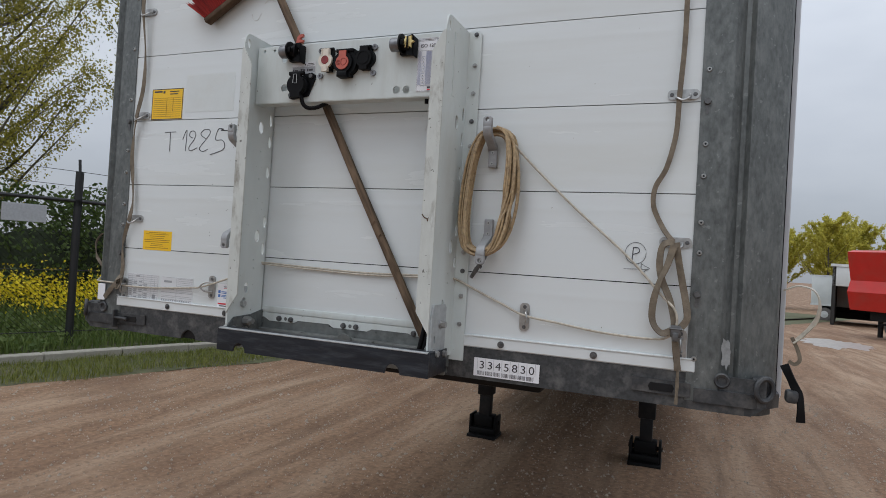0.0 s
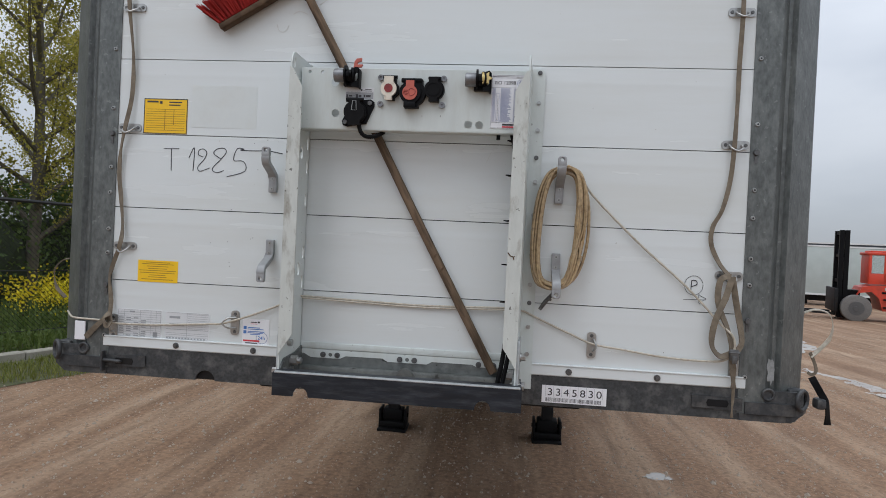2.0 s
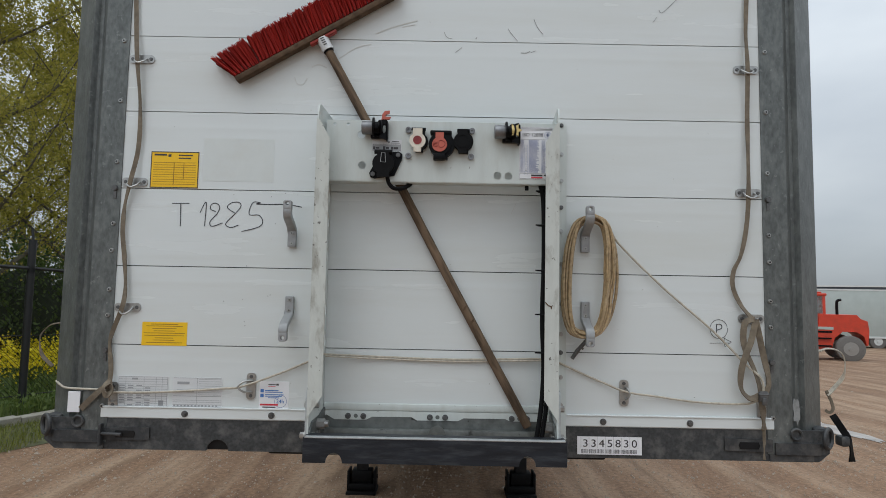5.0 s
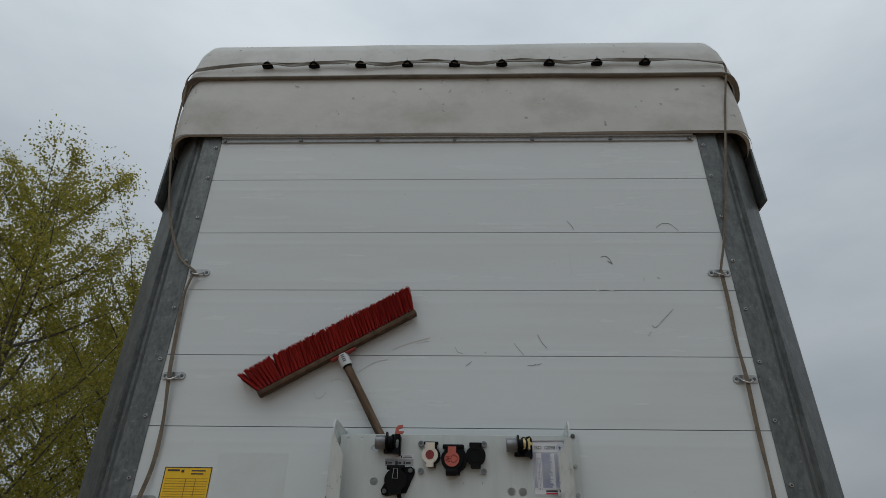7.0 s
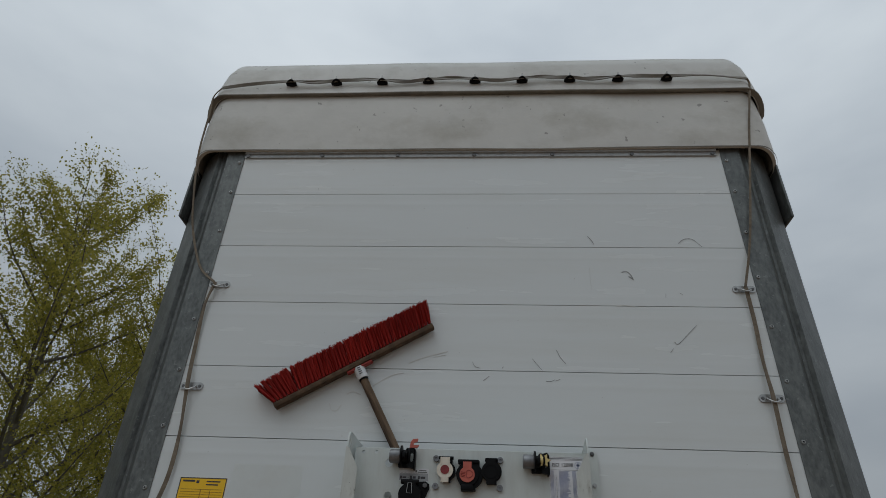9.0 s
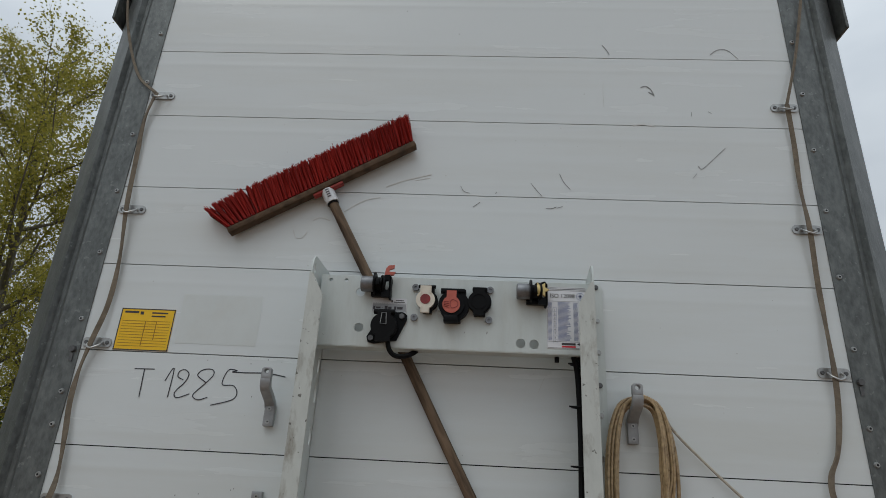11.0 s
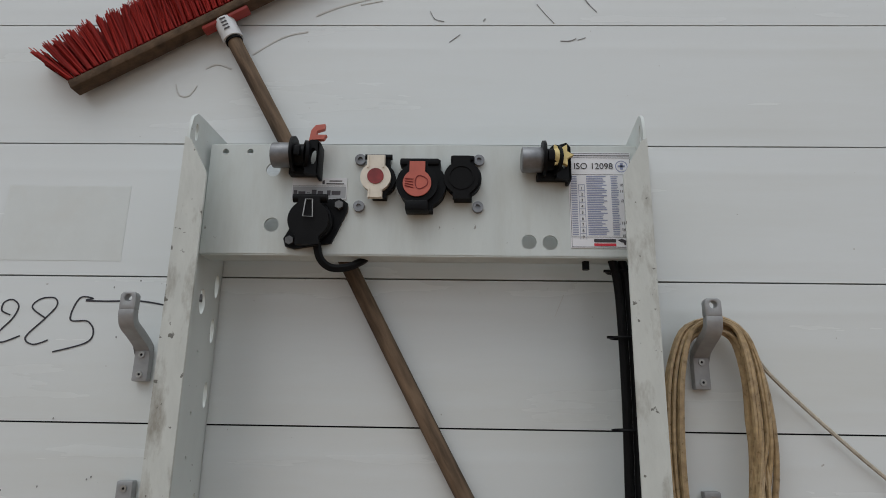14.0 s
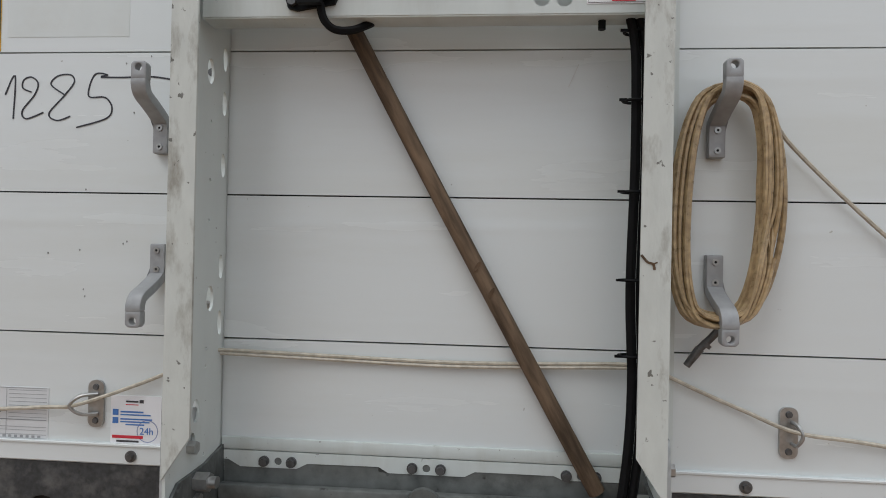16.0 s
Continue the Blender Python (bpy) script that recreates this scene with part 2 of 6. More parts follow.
M["chassis"] = mat("black_chassis_paint", (0.008, 0.008, 0.009), 0.6, var=0.3, scale=20, stain=(0.035, 0.03, 0.025), stain_scale=5, spec=0.25)
M["dirt"] = mat("dirt_track", (0.245, 0.152, 0.095), 0.9, var=0.38, scale=22, spec=0.2, bump=1.0, bump_scale=34)


def dirt_layers(nt):
    """Pale wheel tracks along the way, dark damp patches, and pale grit."""
    n, l = nt.nodes, nt.links
    p = n["Principled BSDF"]
    base = p.inputs["Base Color"].links[0].from_socket
    tc = n.new("ShaderNodeTexCoord")
    for scale, rot, size, lo, hi, amount, col in (((1.0, 0.13, 1), 20, 1.6, 0.45, 0.66, 0.7, (0.42, 0.305, 0.21)), ((2.8, 0.34, 1), 23, 1.8, 0.48, 0.66, 0.5, (0.125, 0.075, 0.048)),
                                                  ((0.5, 0.5, 1), 0, 0.9, 0.5, 0.72, 0.6, (0.16, 0.095, 0.062)), ((1, 1, 1), 0, 60.0, 0.60, 0.68, 0.6, (0.46, 0.38, 0.30)), ((1, 0.7, 1), 0, 24.0, 0.53, 0.66, 0.5, (0.11, 0.072, 0.05))):
        mp, ns, mr, mx = n.new("ShaderNodeMapping"), n.new("ShaderNodeTexNoise"), n.new("ShaderNodeMapRange"), n.new("ShaderNodeMix")
        mp.inputs["Scale"].default_value, mp.inputs["Rotation"].default_value = scale, (0, 0, radians(rot))
        ns.inputs["Scale"].default_value, ns.inputs["Detail"].default_value = size, 8.0
        ns.inputs["Roughness"].default_value = 0.62
        ns.inputs["Distortion"].default_value = 0.35
        mr.inputs["From Min"].default_value, mr.inputs["From Max"].default_value, mr.inputs["To Max"].default_value = lo, hi, amount
        mx.data_type = "RGBA"
        mx.inputs["B"].default_value = (*col, 1)
        l.new(tc.outputs["Object"], mp.inputs["Vector"])
        l.new(mp.outputs["Vector"], ns.inputs["Vector"])
        l.new(ns.outputs["Fac"], mr.inputs["Value"])
        l.new(mr.outputs["Result"], mx.inputs["Factor"])
        l.new(base, mx.inputs["A"])
        base = mx.outputs["Result"]
    l.new(base, p.inputs["Base Color"])


dirt_layers(M["dirt"].node_tree)
M["gravel"] = mat("pale_gravel", (0.34, 0.28, 0.22), 0.85, var=0.3, scale=50)
M["puddle"] = mat("muddy_water", (0.30, 0.27, 0.23), 0.06, var=0.1, scale=3, spec=0.8)
M["wet"] = mat("pale_wet_mud", (0.34, 0.31, 0.28), 0.4, var=0.45, scale=6)
M["verge"] = mat("verge_soil", (0.085, 0.09, 0.04), 0.95, var=0.4, scale=12, stain=(0.14, 0.11, 0.075), stain_scale=2, bump=0.6, bump_scale=30)
M["concrete"] = mat("pale_kerb_concrete", (0.34, 0.315, 0.265), 0.85, var=0.15, scale=40, stain=(0.23, 0.23, 0.19), stain_scale=5, bump=0.25, bump_scale=120, per_piece=0.08)
M["fence"] = mat("black_fence_paint", (0.012, 0.013, 0.014), 0.5)
M["tin"] = mat("grey_tin_sign", (0.42, 0.44, 0.46), 0.5, 0.2)
M["bark"] = mat("grey_green_bark", (0.115, 0.10, 0.075), 0.9, var=0.35, scale=16, stain=(0.12, 0.125, 0.06), stain_scale=3, bump=0.6, bump_scale=30, stretch=(1, 1, 0.3))
M["leaf"] = leaf_mat("spring_leaves", (0.23, 0.225, 0.035), (0.48, 0.42, 0.08), 0.55)
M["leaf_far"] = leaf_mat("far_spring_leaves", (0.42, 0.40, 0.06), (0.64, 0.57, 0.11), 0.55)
M["ivy"] = leaf_mat("dark_hedge_leaves", (0.045, 0.080, 0.018), (0.115, 0.170, 0.038), 0.35)
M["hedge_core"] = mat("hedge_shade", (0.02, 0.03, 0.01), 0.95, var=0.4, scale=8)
M["grass"] = leaf_mat("grass_blades", (0.11, 0.14, 0.02), (0.24, 0.24, 0.05), 0.4)
M["weed"] = leaf_mat("weed_leaves", (0.075, 0.125, 0.025), (0.16, 0.21, 0.05), 0.4)
M["rape"] = leaf_mat("yellow_blossom", (0.72, 0.55, 0.01), (0.88, 0.74, 0.02), 0.3)
M["truck_red"] = mat("red_truck_paint", (0.52, 0.022, 0.016), 0.4, var=0.08, scale=4, stain=(0.3, 0.06, 0.04), stain_scale=2)
M["lift_red"] = mat("orange_red_paint", (0.60, 0.055, 0.025), 0.45, var=0.08, scale=5, stain=(0.3, 0.05, 0.03), stain_scale=3)
M["far_white"] = mat("far_white_paint", (0.66, 0.68, 0.67), 0.5, var=0.05, scale=2)
M["far_grey"] = mat("far_grey_green_paint", (0.44, 0.49, 0.47), 0.5, var=0.06, scale=2)
M["far_dark"] = mat("far_dark_cladding", (0.06, 0.07, 0.085), 0.6)
M["inside"] = mat("dark_shed_inside", (0.03, 0.028, 0.026), 0.9)
M["tyre"] = mat("dusty_tyre", (0.16, 0.15, 0.14), 0.85, var=0.2, scale=20)
M["pallet"] = mat("pallet_wood", (0.36, 0.26, 0.16), 0.8, var=0.2, scale=8)
M["blue"] = mat("blue_rack_paint", (0.035, 0.048, 0.09), 0.5)


def glass_mat(name):
    m = bpy.data.materials.new(name)
    m.use_nodes = True
    b = m.node_tree.nodes["Principled BSDF"]
    b.inputs["Base Color"].default_value, b.inputs["Roughness"].default_value = (0.75, 0.8, 0.8, 1), 0.03
    b.inputs["Transmission Weight"].default_value, b.inputs["IOR"].default_value = 0.85, 1.1
    return m


M["glass"] = glass_mat("cab_glass")


# ---- building helpers ----
def join(*bms):
    out = bmesh.new()
    for b in bms:
        me = bpy.data.meshes.new("t")
        b.to_mesh(me)
        out.from_mesh(me)
        b.free()
        bpy.data.meshes.remove(me)
    return out


def box(x0, x1, y0, y1, z0, z1, bevel=0.0, seg=2):
    bm = bmesh.new()
    bmesh.ops.create_cube(bm, size=1, matrix=Matrix.LocRotScale(((x0 + x1) / 2, (y0 + y1) / 2, (z0 + z1) / 2), None,
                                                               (abs(x1 - x0), abs(y1 - y0), abs(z1 - z0))))
    if bevel:
        bmesh.ops.bevel(bm, geom=bm.edges[:], offset=bevel, segments=seg, affect="EDGES", profile=0.5)
    return bm


def moved(bm, m):
    bmesh.ops.transform(bm, matrix=m, verts=bm.verts[:])
    return bm


def cyl(p0, p1, r0, r1=None, seg=20, bevel=0.0):
    p0, p1 = Vector(p0), Vector(p1)
    bm = bmesh.new()
    d = p1 - p0
    bmesh.ops.create_cone(bm, cap_ends=True, segments=seg, radius1=r0, radius2=r0 if r1 is None else r1, depth=d.length)
    if bevel:
        bmesh.ops.bevel(bm, geom=[e for e in bm.edges if len(e.link_faces) == 2 and abs(e.verts[0].co.z - e.verts[1].co.z) < 1e-6],
                        offset=bevel, segments=2, affect="EDGES", profile=0.5)
    return moved(bm, Matrix.Translation((p0 + p1) / 2) @ d.to_track_quat("Z", "Y").to_matrix().to_4x4())


def smooth_path(pts, per=6, closed=False):
    """Points on a Catmull-Rom curve through pts."""
    pts = [Vector(p) for p in pts]
    n, out = len(pts), []
    for i in range(n if closed else n - 1):
        a, b, c, d = ((pts[(i + k) % n] for k in (-1, 0, 1, 2)) if closed else
                      (pts[max(0, min(n - 1, i + k))] for k in (-1, 0, 1, 2)))
        for k in range(per):
            t = k / per
            out.append(0.5 * (2 * b + (c - a) * t + (2 * a - 5 * b + 4 * c - d) * t * t + (3 * b - a - 3 * c + d) * t ** 3))
    if not closed:
        out.append(pts[-1])
    return out


def tube(pts, r, seg=8, per=6, closed=False, r_end=None):
    """A round bar, hose or cord along a smooth path."""
    path = smooth_path(pts, per, closed) if per else [Vector(p) for p in pts]
    n, bm, rings = len(path), bmesh.new(), []
    up = Vector((0.31, 0.87, 0.39))
    for i, p in enumerate(path):
        a = path[(i - 1) % n] if closed else path[max(0, i - 1)]
        b = path[(i + 1) % n] if closed else path[min(n - 1, i + 1)]
        t = (b - a).normalized() if (b - a).length > 1e-9 else Vector((0, 0, 1))
        s = t.cross(up)
        s = s.normalized() if s.length > 1e-4 else t.orthogonal().normalized()
        u = s.cross(t).normalized()
        up = u
        rr = r if r_end is None else r + (r_end - r) * i / (n - 1)
        rings.append([bm.verts.new(p + rr * (math.cos(2 * math.pi * k / seg) * s + math.sin(2 * math.pi * k / seg) * u)) for k in range(seg)])
    for i in range(n if closed else n - 1):
        q, w = rings[i], rings[(i + 1) % n]
        for k in range(seg):
            bm.faces.new((q[k], q[(k + 1) % seg], w[(k + 1) % seg], w[k]))
    if not closed:
        bm.faces.new(rings[0][::-1])
        bm.faces.new(rings[-1])
    return bm


def ribbon(pts, width, thick=0.003, per=6, twist=None, face=(0, -1, 0)):
    """A flat webbing strap along a path that lies flat against a wall; twist(i/n) in degrees turns it."""
    path = smooth_path(pts, per)
    n, bm, rings = len(path), bmesh.new(), []
    for i, p in enumerate(path):
        t = (path[min(n - 1, i + 1)] - path[max(0, i - 1)]).normalized()
        nrm = Vector(face)
        if twist:
            nrm = Matrix.Rotation(radians(twist(i / (n - 1))), 3, t) @ nrm
        s = t.cross(nrm).normalized()
        nn = s.cross(t).normalized()
        rings.append([bm.verts.new(p + s * a * width / 2 + nn * b * thick / 2) for a, b in ((-1, -1), (1, -1), (1, 1), (-1, 1))])
    for q, w in zip(rings, rings[1:]):
        for k in range(4):
            bm.faces.new((q[k], q[(k + 1) % 4], w[(k + 1) % 4], w[k]))
    bm.faces.new(rings[0][::-1])
    bm.faces.new(rings[-1])
    return bm


def ring_pts(cx, cy, r, n=20, ry=None, a0=0.0):
    return [(cx + r * math.cos(a0 + 2 * math.pi * i / n), cy + (r if ry is None else ry) * math.sin(a0 + 2 * math.pi * i / n)) for i in range(n)]


def plate(outline, holes, axis, w0, w1):
    """A plate of the given outline with holes cut through, between w0 and w1 along an axis; (u, v) are (x, z), (y, z) or (x, y)."""
    place = {"y": lambda u, v, w: (u, w, v), "x": lambda u, v, w: (w, u, v), "z": lambda u, v, w: (u, v, w)}[axis]
    bm, edges = bmesh.new(), []
    for loop in [outline, *holes]:
        loop = [p for k, p in enumerate(loop) if math.hypot(p[0] - loop[k - 1][0], p[1] - loop[k - 1][1]) > 1e-5]
        vs = [bm.verts.new(place(u, v, w0)) for u, v in loop]
        edges += [bm.edges.new((a, b)) for a, b in zip(vs, vs[1:] + vs[:1])]
    bmesh.ops.triangle_fill(bm, use_beauty=True, use_dissolve=False, edges=edges)
    ext = bmesh.ops.extrude_face_region(bm, geom=bm.faces[:])
    bmesh.ops.translate(bm, verts=[e for e in ext["geom"] if isinstance(e, bmesh.types.BMVert)], vec=place(0, 0, w1 - w0))
    bmesh.ops.recalc_face_normals(bm, faces=bm.faces[:])
    return bm


def sweep_z(profile, z0, z1, closed=False, thick=0.004):
    """A sheet-metal profile given in plan, drawn up from z0 to z1 with a thickness."""
    p = [Vector((*q, 0)) for q in profile]
    off = []
    for i in range(len(p)):
        t = (p[min(len(p) - 1, i + 1)] - p[max(0, i - 1)]).normalized()
        off.append(p[i] + Vector((-t.y, t.x, 0)) * thick)
    return plate([(q.x, q.y) for q in p] + [(q.x, q.y) for q in off[::-1]], [], "z", z0, z1)


def shade(me, angle=35):
    for f in me.polygons:
        f.use_smooth = True
    me.set_sharp_from_angle(angle=radians(angle))


def part(name, bm, material, parent=None, label="", smooth=True, kind=""):
    me = bpy.data.meshes.new(name)
    if name.endswith(("_print", "_bar", "_lines", "_grid", "pictogram", "barcode", "border", "squares")):
        kind = kind or "stuff"
    bm.to_mesh(me)
    bm.free()
    me.materials.append(material)
    if smooth:
        shade(me)
    ob = new(name, me)
    ob.parent = parent
    return tagged(ob, label, kind=kind)


def thing(name, label, category, at=(0, 0, 0), group="", kind=""):
    ob = new(name)
    ob.location = at
    return tagged(ob, label, category, group, kind)


def solid(name, bm, material, label, category, group="", kind="", smooth=True):
    return tagged(part(name, bm, material, None, label, smooth), category=category, group=group, kind=kind)


def raw(name, verts, faces, material, parent=None, label="", kind="", smooth=False):
    me = bpy.data.meshes.new(name)
    me.from_pydata(verts, [], faces)
    me.materials.append(material)
    if smooth:
        for f in me.polygons:
            f.use_smooth = True
    ob = new(name, me)
    ob.parent = parent
    return tagged(ob, label, kind=kind)


def text_part(name, words, size, x, z, y, material, parent, label="", squeeze=1.0):
    """Raised print on a surface that faces -y, its lower left corner at x, z."""
    cu = bpy.data.curves.new("t", "FONT")
    cu.body, cu.size, cu.extrude = words, size, 0.0003
    tmp = bpy.data.objects.new("t", cu)
    scene.collection.objects.link(tmp)
    bpy.context.view_layer.update()
    me = bpy.data.meshes.new_from_object(tmp.evaluated_get(bpy.context.evaluated_depsgraph_get()))
    bpy.data.objects.remove(tmp)
    me.transform(Matrix.Translation((x, y, z)) @ Matrix.Rotation(radians(90), 4, "X") @ Matrix.Diagonal((squeeze, 1, 1, 1)))
    me.materials.clear()
    me.materials.append(material)
    ob = new(name, me)
    ob.parent = parent
    return tagged(ob, label)


def bars(rects, y, thick=0.0006):
    """Flat printed bars (x0, x1, z0, z1) on a surface that faces -y."""
    vs, fs = [], []
    for x0, x1, z0, z1 in rects:
        i = len(vs)
        vs += [(x0, y - thick, z0), (x1, y - thick, z0), (x1, y - thick, z1), (x0, y - thick, z1)]
        fs.append((i, i + 1, i + 2, i + 3))
    bm = bmesh.new()
    bv = [bm.verts.new(v) for v in vs]
    for f in fs:
        bm.faces.new([bv[k] for k in f])
    return bm


def stroke(pts, width, y):
    """A drawn line on a wall that faces -y, through (x, z) points."""
    path = smooth_path([(x, y, z) for x, z in pts], 5)
    return ribbon(path, width, 0.0008, per=1)


# ---- the semi-trailer ----
def blot_pts(cx, cy, rx, ry, n=26, seed=1.7):
    """An uneven blot in outline."""
    k = lambda a: 1 + 0.5 * noise.noise(Vector((2.2 * math.cos(a), 2.2 * math.sin(a), seed)))
    return [(cx + rx * k(a) * math.cos(a), cy + ry * k(a) * math.sin(a)) for a in np.linspace(0, 2 * math.pi, n + 1)[:-1]]


trailer = thing("semi_trailer", "white box semi-trailer with galvanised corner posts, parked on its landing legs", "semi-trailer", (0, 0, 0))

JOINTS = [1.476, 1.740, 2.000, 2.261, 2.526, 2.790, 3.060, 3.326, 3.600, 3.845]
front_wall = part("front_wall", box(-1.10, 1.10, 0.012, 0.045, 1.47, 3.86), M["joint"], trailer, "white panelled front wall")
for a, b in zip(JOINTS, JOINTS[1:]):
    fr = [0.0, 0.004, 0.02] + [0.06 + 0.02 * q for q in range(46)] + [0.98, 0.996, 1.0]
    roll = lambda f: -0.0004 * (math.exp(-((f - 0.80) / 0.035) ** 2) + 0.6 * math.exp(-((f - 0.14) / 0.03) ** 2))
    side_on = [(roll(f), a + 0.0014 + (b - a - 0.0028) * f) for f in fr] + [(0.014, b - 0.0014), (0.014, a + 0.0014)]
    part("panel", plate(side_on, [], "x", -1.10, 1.10), M["panel"], front_wall)

# corner posts: a flat flange with screws, then a face folded back to the side
POST = [(1.078, -0.004), (1.160, -0.004), (1.186, 0.022), (1.198, 0.023), (1.210, 0.008), (1.303, 0.080), (1.312, 0.094), (1.314, 0.128)]
SCREWS = (1.54, 1.835, 1.92, 2.05, 2.14, 2.35, 2.56, 2.77, 2.98, 3.19, 3.40, 3.61, 3.78)
for side, word in ((1, "screws and a rubbed pale patch"), (-1, "screws and a white marker")):
    prof = [(side * x, y) for x, y in POST]
    bm = sweep_z(prof if side > 0 else prof, 1.425, 3.87, thick=0.004 * side)
    post = part("corner_post", bm, M["galv"], trailer, "mottled galvanised steel corner post with " + word)
    for z in SCREWS:
        part("screw", cyl((side * 1.096, -0.0035, z), (side * 1.096, -0.009, z), 0.0082, 0.0058, 12), M["steel"], post)
        part("screw_socket", cyl((side * 1.096, -0.0085, z), (side * 1.096, -0.0098, z), 0.0032, seg=6), M["joint"], post)
    for z in (1.72, 2.26):
        part("slot_bolt", join(cyl((side * 1.096, -0.0035, z), (side * 1.096, -0.013, z), 0.0105, 0.009, 8),
                               box(side * 1.096 - 0.005, side * 1.096 + 0.005, -0.0065, -0.0045, z - 0.035, z - 0.012)), M["bolt"], post)
    part("rubber_seal", box(side * 1.296, side * 1.318, 0.118, 0.15, 1.44, 3.78, 0.004), M["rubber"], post)
    part("side_flap", join(box(side * 1.326, side * 1.336, 0.045, 0.20, 3.515, 3.80, 0.003)), M["galv"], post, "grey hinged flap")
part("worn_patch", plate(blot_pts(1.178, 1.562, 0.0125, 0.040), [], "y", 0.0005, 0.0015), M["rub"], trailer, "rubbed pale patch")
part("marker", box(-1.208, -1.168, -0.008, -0.0042, 1.518, 1.585, 0.001, 1), M["paper"], trailer, "white reflective marker")

# side curtains, roof and floor of the box behind the front wall
for side in (1, -1):
    part("side_curtain", box(side * 1.306, side * 1.336, 0.15, 13.6, 1.43, 3.86, 0.012), M["curtain"], trailer, "light grey side curtain")
part("floor", box(-1.27, 1.27, 0.05, 13.6, 1.40, 1.47), M["chassis"], trailer)
part("rear_wall", box(-1.30, 1.30, 13.57, 13.6, 1.43, 3.86), M["far_grey"], trailer)

# bottom front beam, with round cut-outs, trims and end castings
out = [(-1.245, 1.402), (1.245, 1.402), (1.28, 1.43), (1.28, 1.501), (-1.28, 1.501), (-1.28, 1.43)]
arc = lambda cx, r: [(cx + r * math.cos(a), 1.4019 + r * math.sin(a)) for a in np.linspace(0, math.pi, 9)]
out = [(-1.245, 1.402)] + [(x, max(z, 1.402)) for x, z in arc(-0.714, 0.036)][::-1] + out[1:]
part("bottom_beam", join(plate(out, [], "y", -0.002, 0.008), box(-1.27, 1.27, 0.008, 0.05, 1.44, 1.485)), M["beam"], trailer, "weathered dark galvanised bottom beam")
part("cutout", box(-0.75, -0.678, 0.0085, 0.012, 1.404, 1.438), M["chassis"], trailer)
for x0, x1 in ((-1.10, -0.402), (0.402, 1.10)):
    trim = part("bottom_trim", join(box(x0, x1, -0.006, 0.0, 1.503, 1.537, 0.002, 1), box(x0, x1, -0.009, -0.0, 1.536, 1.541, 0.001, 1)), M["panel"], trailer, "white bottom trim strip with dark bolts")
    for x in (0.541, 0.824):
        xx = x if x0 > 0 else -x
        part("trim_bolt", join(cyl((xx, -0.005, 1.519), (xx, -0.009, 1.519), 0.0105, seg=18), cyl((xx, -0.008, 1.519), (xx, -0.014, 1.519), 0.0068, 0.006, 6)), M["bolt"], trim)
for side in (1, -1):
    s = side
    pts = [(1.10, -0.012), (1.24, -0.012), (1.285, 0.012), (1.318, 0.06), (1.318, 0.14), (1.10, 0.14)]
    cast = part("corner_casting", join(plate([(s * x, y) for x, y in pts], [], "z", 1.425, 1.462),
                                       plate([(s * x * 0.985, y + 0.006) for x, y in pts], [], "z", 1.402, 1.426)), M["cast"], trailer, "dark cast lower corner")
    part("washer", join(tube([(s * 1.17 + 0.016 * math.cos(a), -0.008, 1.49 + 0.016 * math.sin(a)) for a in np.linspace(0, 2 * math.pi, 16)[:-1]], 0.005, 6, 2, True),
                        cyl((s * 1.17, -0.004, 1.49), (s * 1.17, -0.007, 1.49), 0.013)), M["cast"], cast)
    part("tow_eye", tube([(s * (1.275 + 0.022 * math.cos(a)), -0.004 + 0.016 * math.cos(a) * 1.0, 1.478 + 0.030 * math.sin(a)) for a in np.linspace(0, 2 * math.pi, 18)[:-1]], 0.007, 8, 2, True), M["cast"], cast)
    part("eye_block", box(s * 1.245, s * 1.300, 0.02, 0.09, 1.455, 1.505, 0.008), M["cast"], cast)
    part("latch_plate", join(plate(
                                   [(s * 0.936, 1.435), (s * 1.092, 1.432), (s * 1.092, 1.471), (s * 0.936, 1.474)], [], "y", -0.0085, -0.0045)), M["cast"], trailer, "dark latch plate")
    part("latch_slot", plate([(s * 1.015 + 0.03 * sx, 1.452 + 0.011 * sz) for sx, sz in ((-1, -1), (1, -1), (1.15, 0), (1, 1), (-1, 1), (-1.15, 0))], [], "y", -0.0105, -0.0086), M["chassis"], trailer)
part("latch_pin", join(box(-1.092, -1.084, -0.03, -0.008, 1.415, 1.486, 0.002, 1), cyl((-1.088, -0.02, 1.455), (-1.02, -0.02, 1.452), 0.006)), M["cast"], trailer)

# tabs of the wall between the gantry posts
tab = [(-0.372, 1.533), (0.372, 1.533), (0.372, 1.499), (0.239, 1.497), (0.222, 1.507), (0.086, 1.507), (0.068, 1.494), (-0.066, 1.494),
       (-0.084, 1.508), (-0.212, 1.507), (-0.232, 1.493), (-0.335, 1.493), (-0.358, 1.510), (-0.372, 1.510)]
tab = [(x, 1.540 + (z - 1.533) * 0.72) for x, z in tab]
holes = [ring_pts(x, 1.523, 0.007, 12) for x in (-0.266, 0.001, 0.268)]
tabs = part("tab_plate", plate(tab, holes, "y", -0.006, -0.001), M["frame"], trailer, "scalloped white tab plate with bolts")
for x in (-0.266, 0.001, 0.268):
    for d in (-0.025, 0.025):
        part("tab_bolt", join(cyl((x + d, -0.006, 1.523), (x + d, -0.010, 1.523), 0.0095, seg=16), cyl((x + d, -0.009, 1.523), (x + d, -0.017, 1.523), 0.0075, seg=6)), M["bolt"], tabs)
    part("tab_hole", cyl((x, -0.0008, 1.523), (x, -0.0022, 1.523), 0.0085, seg=12), M["joint"], tabs)
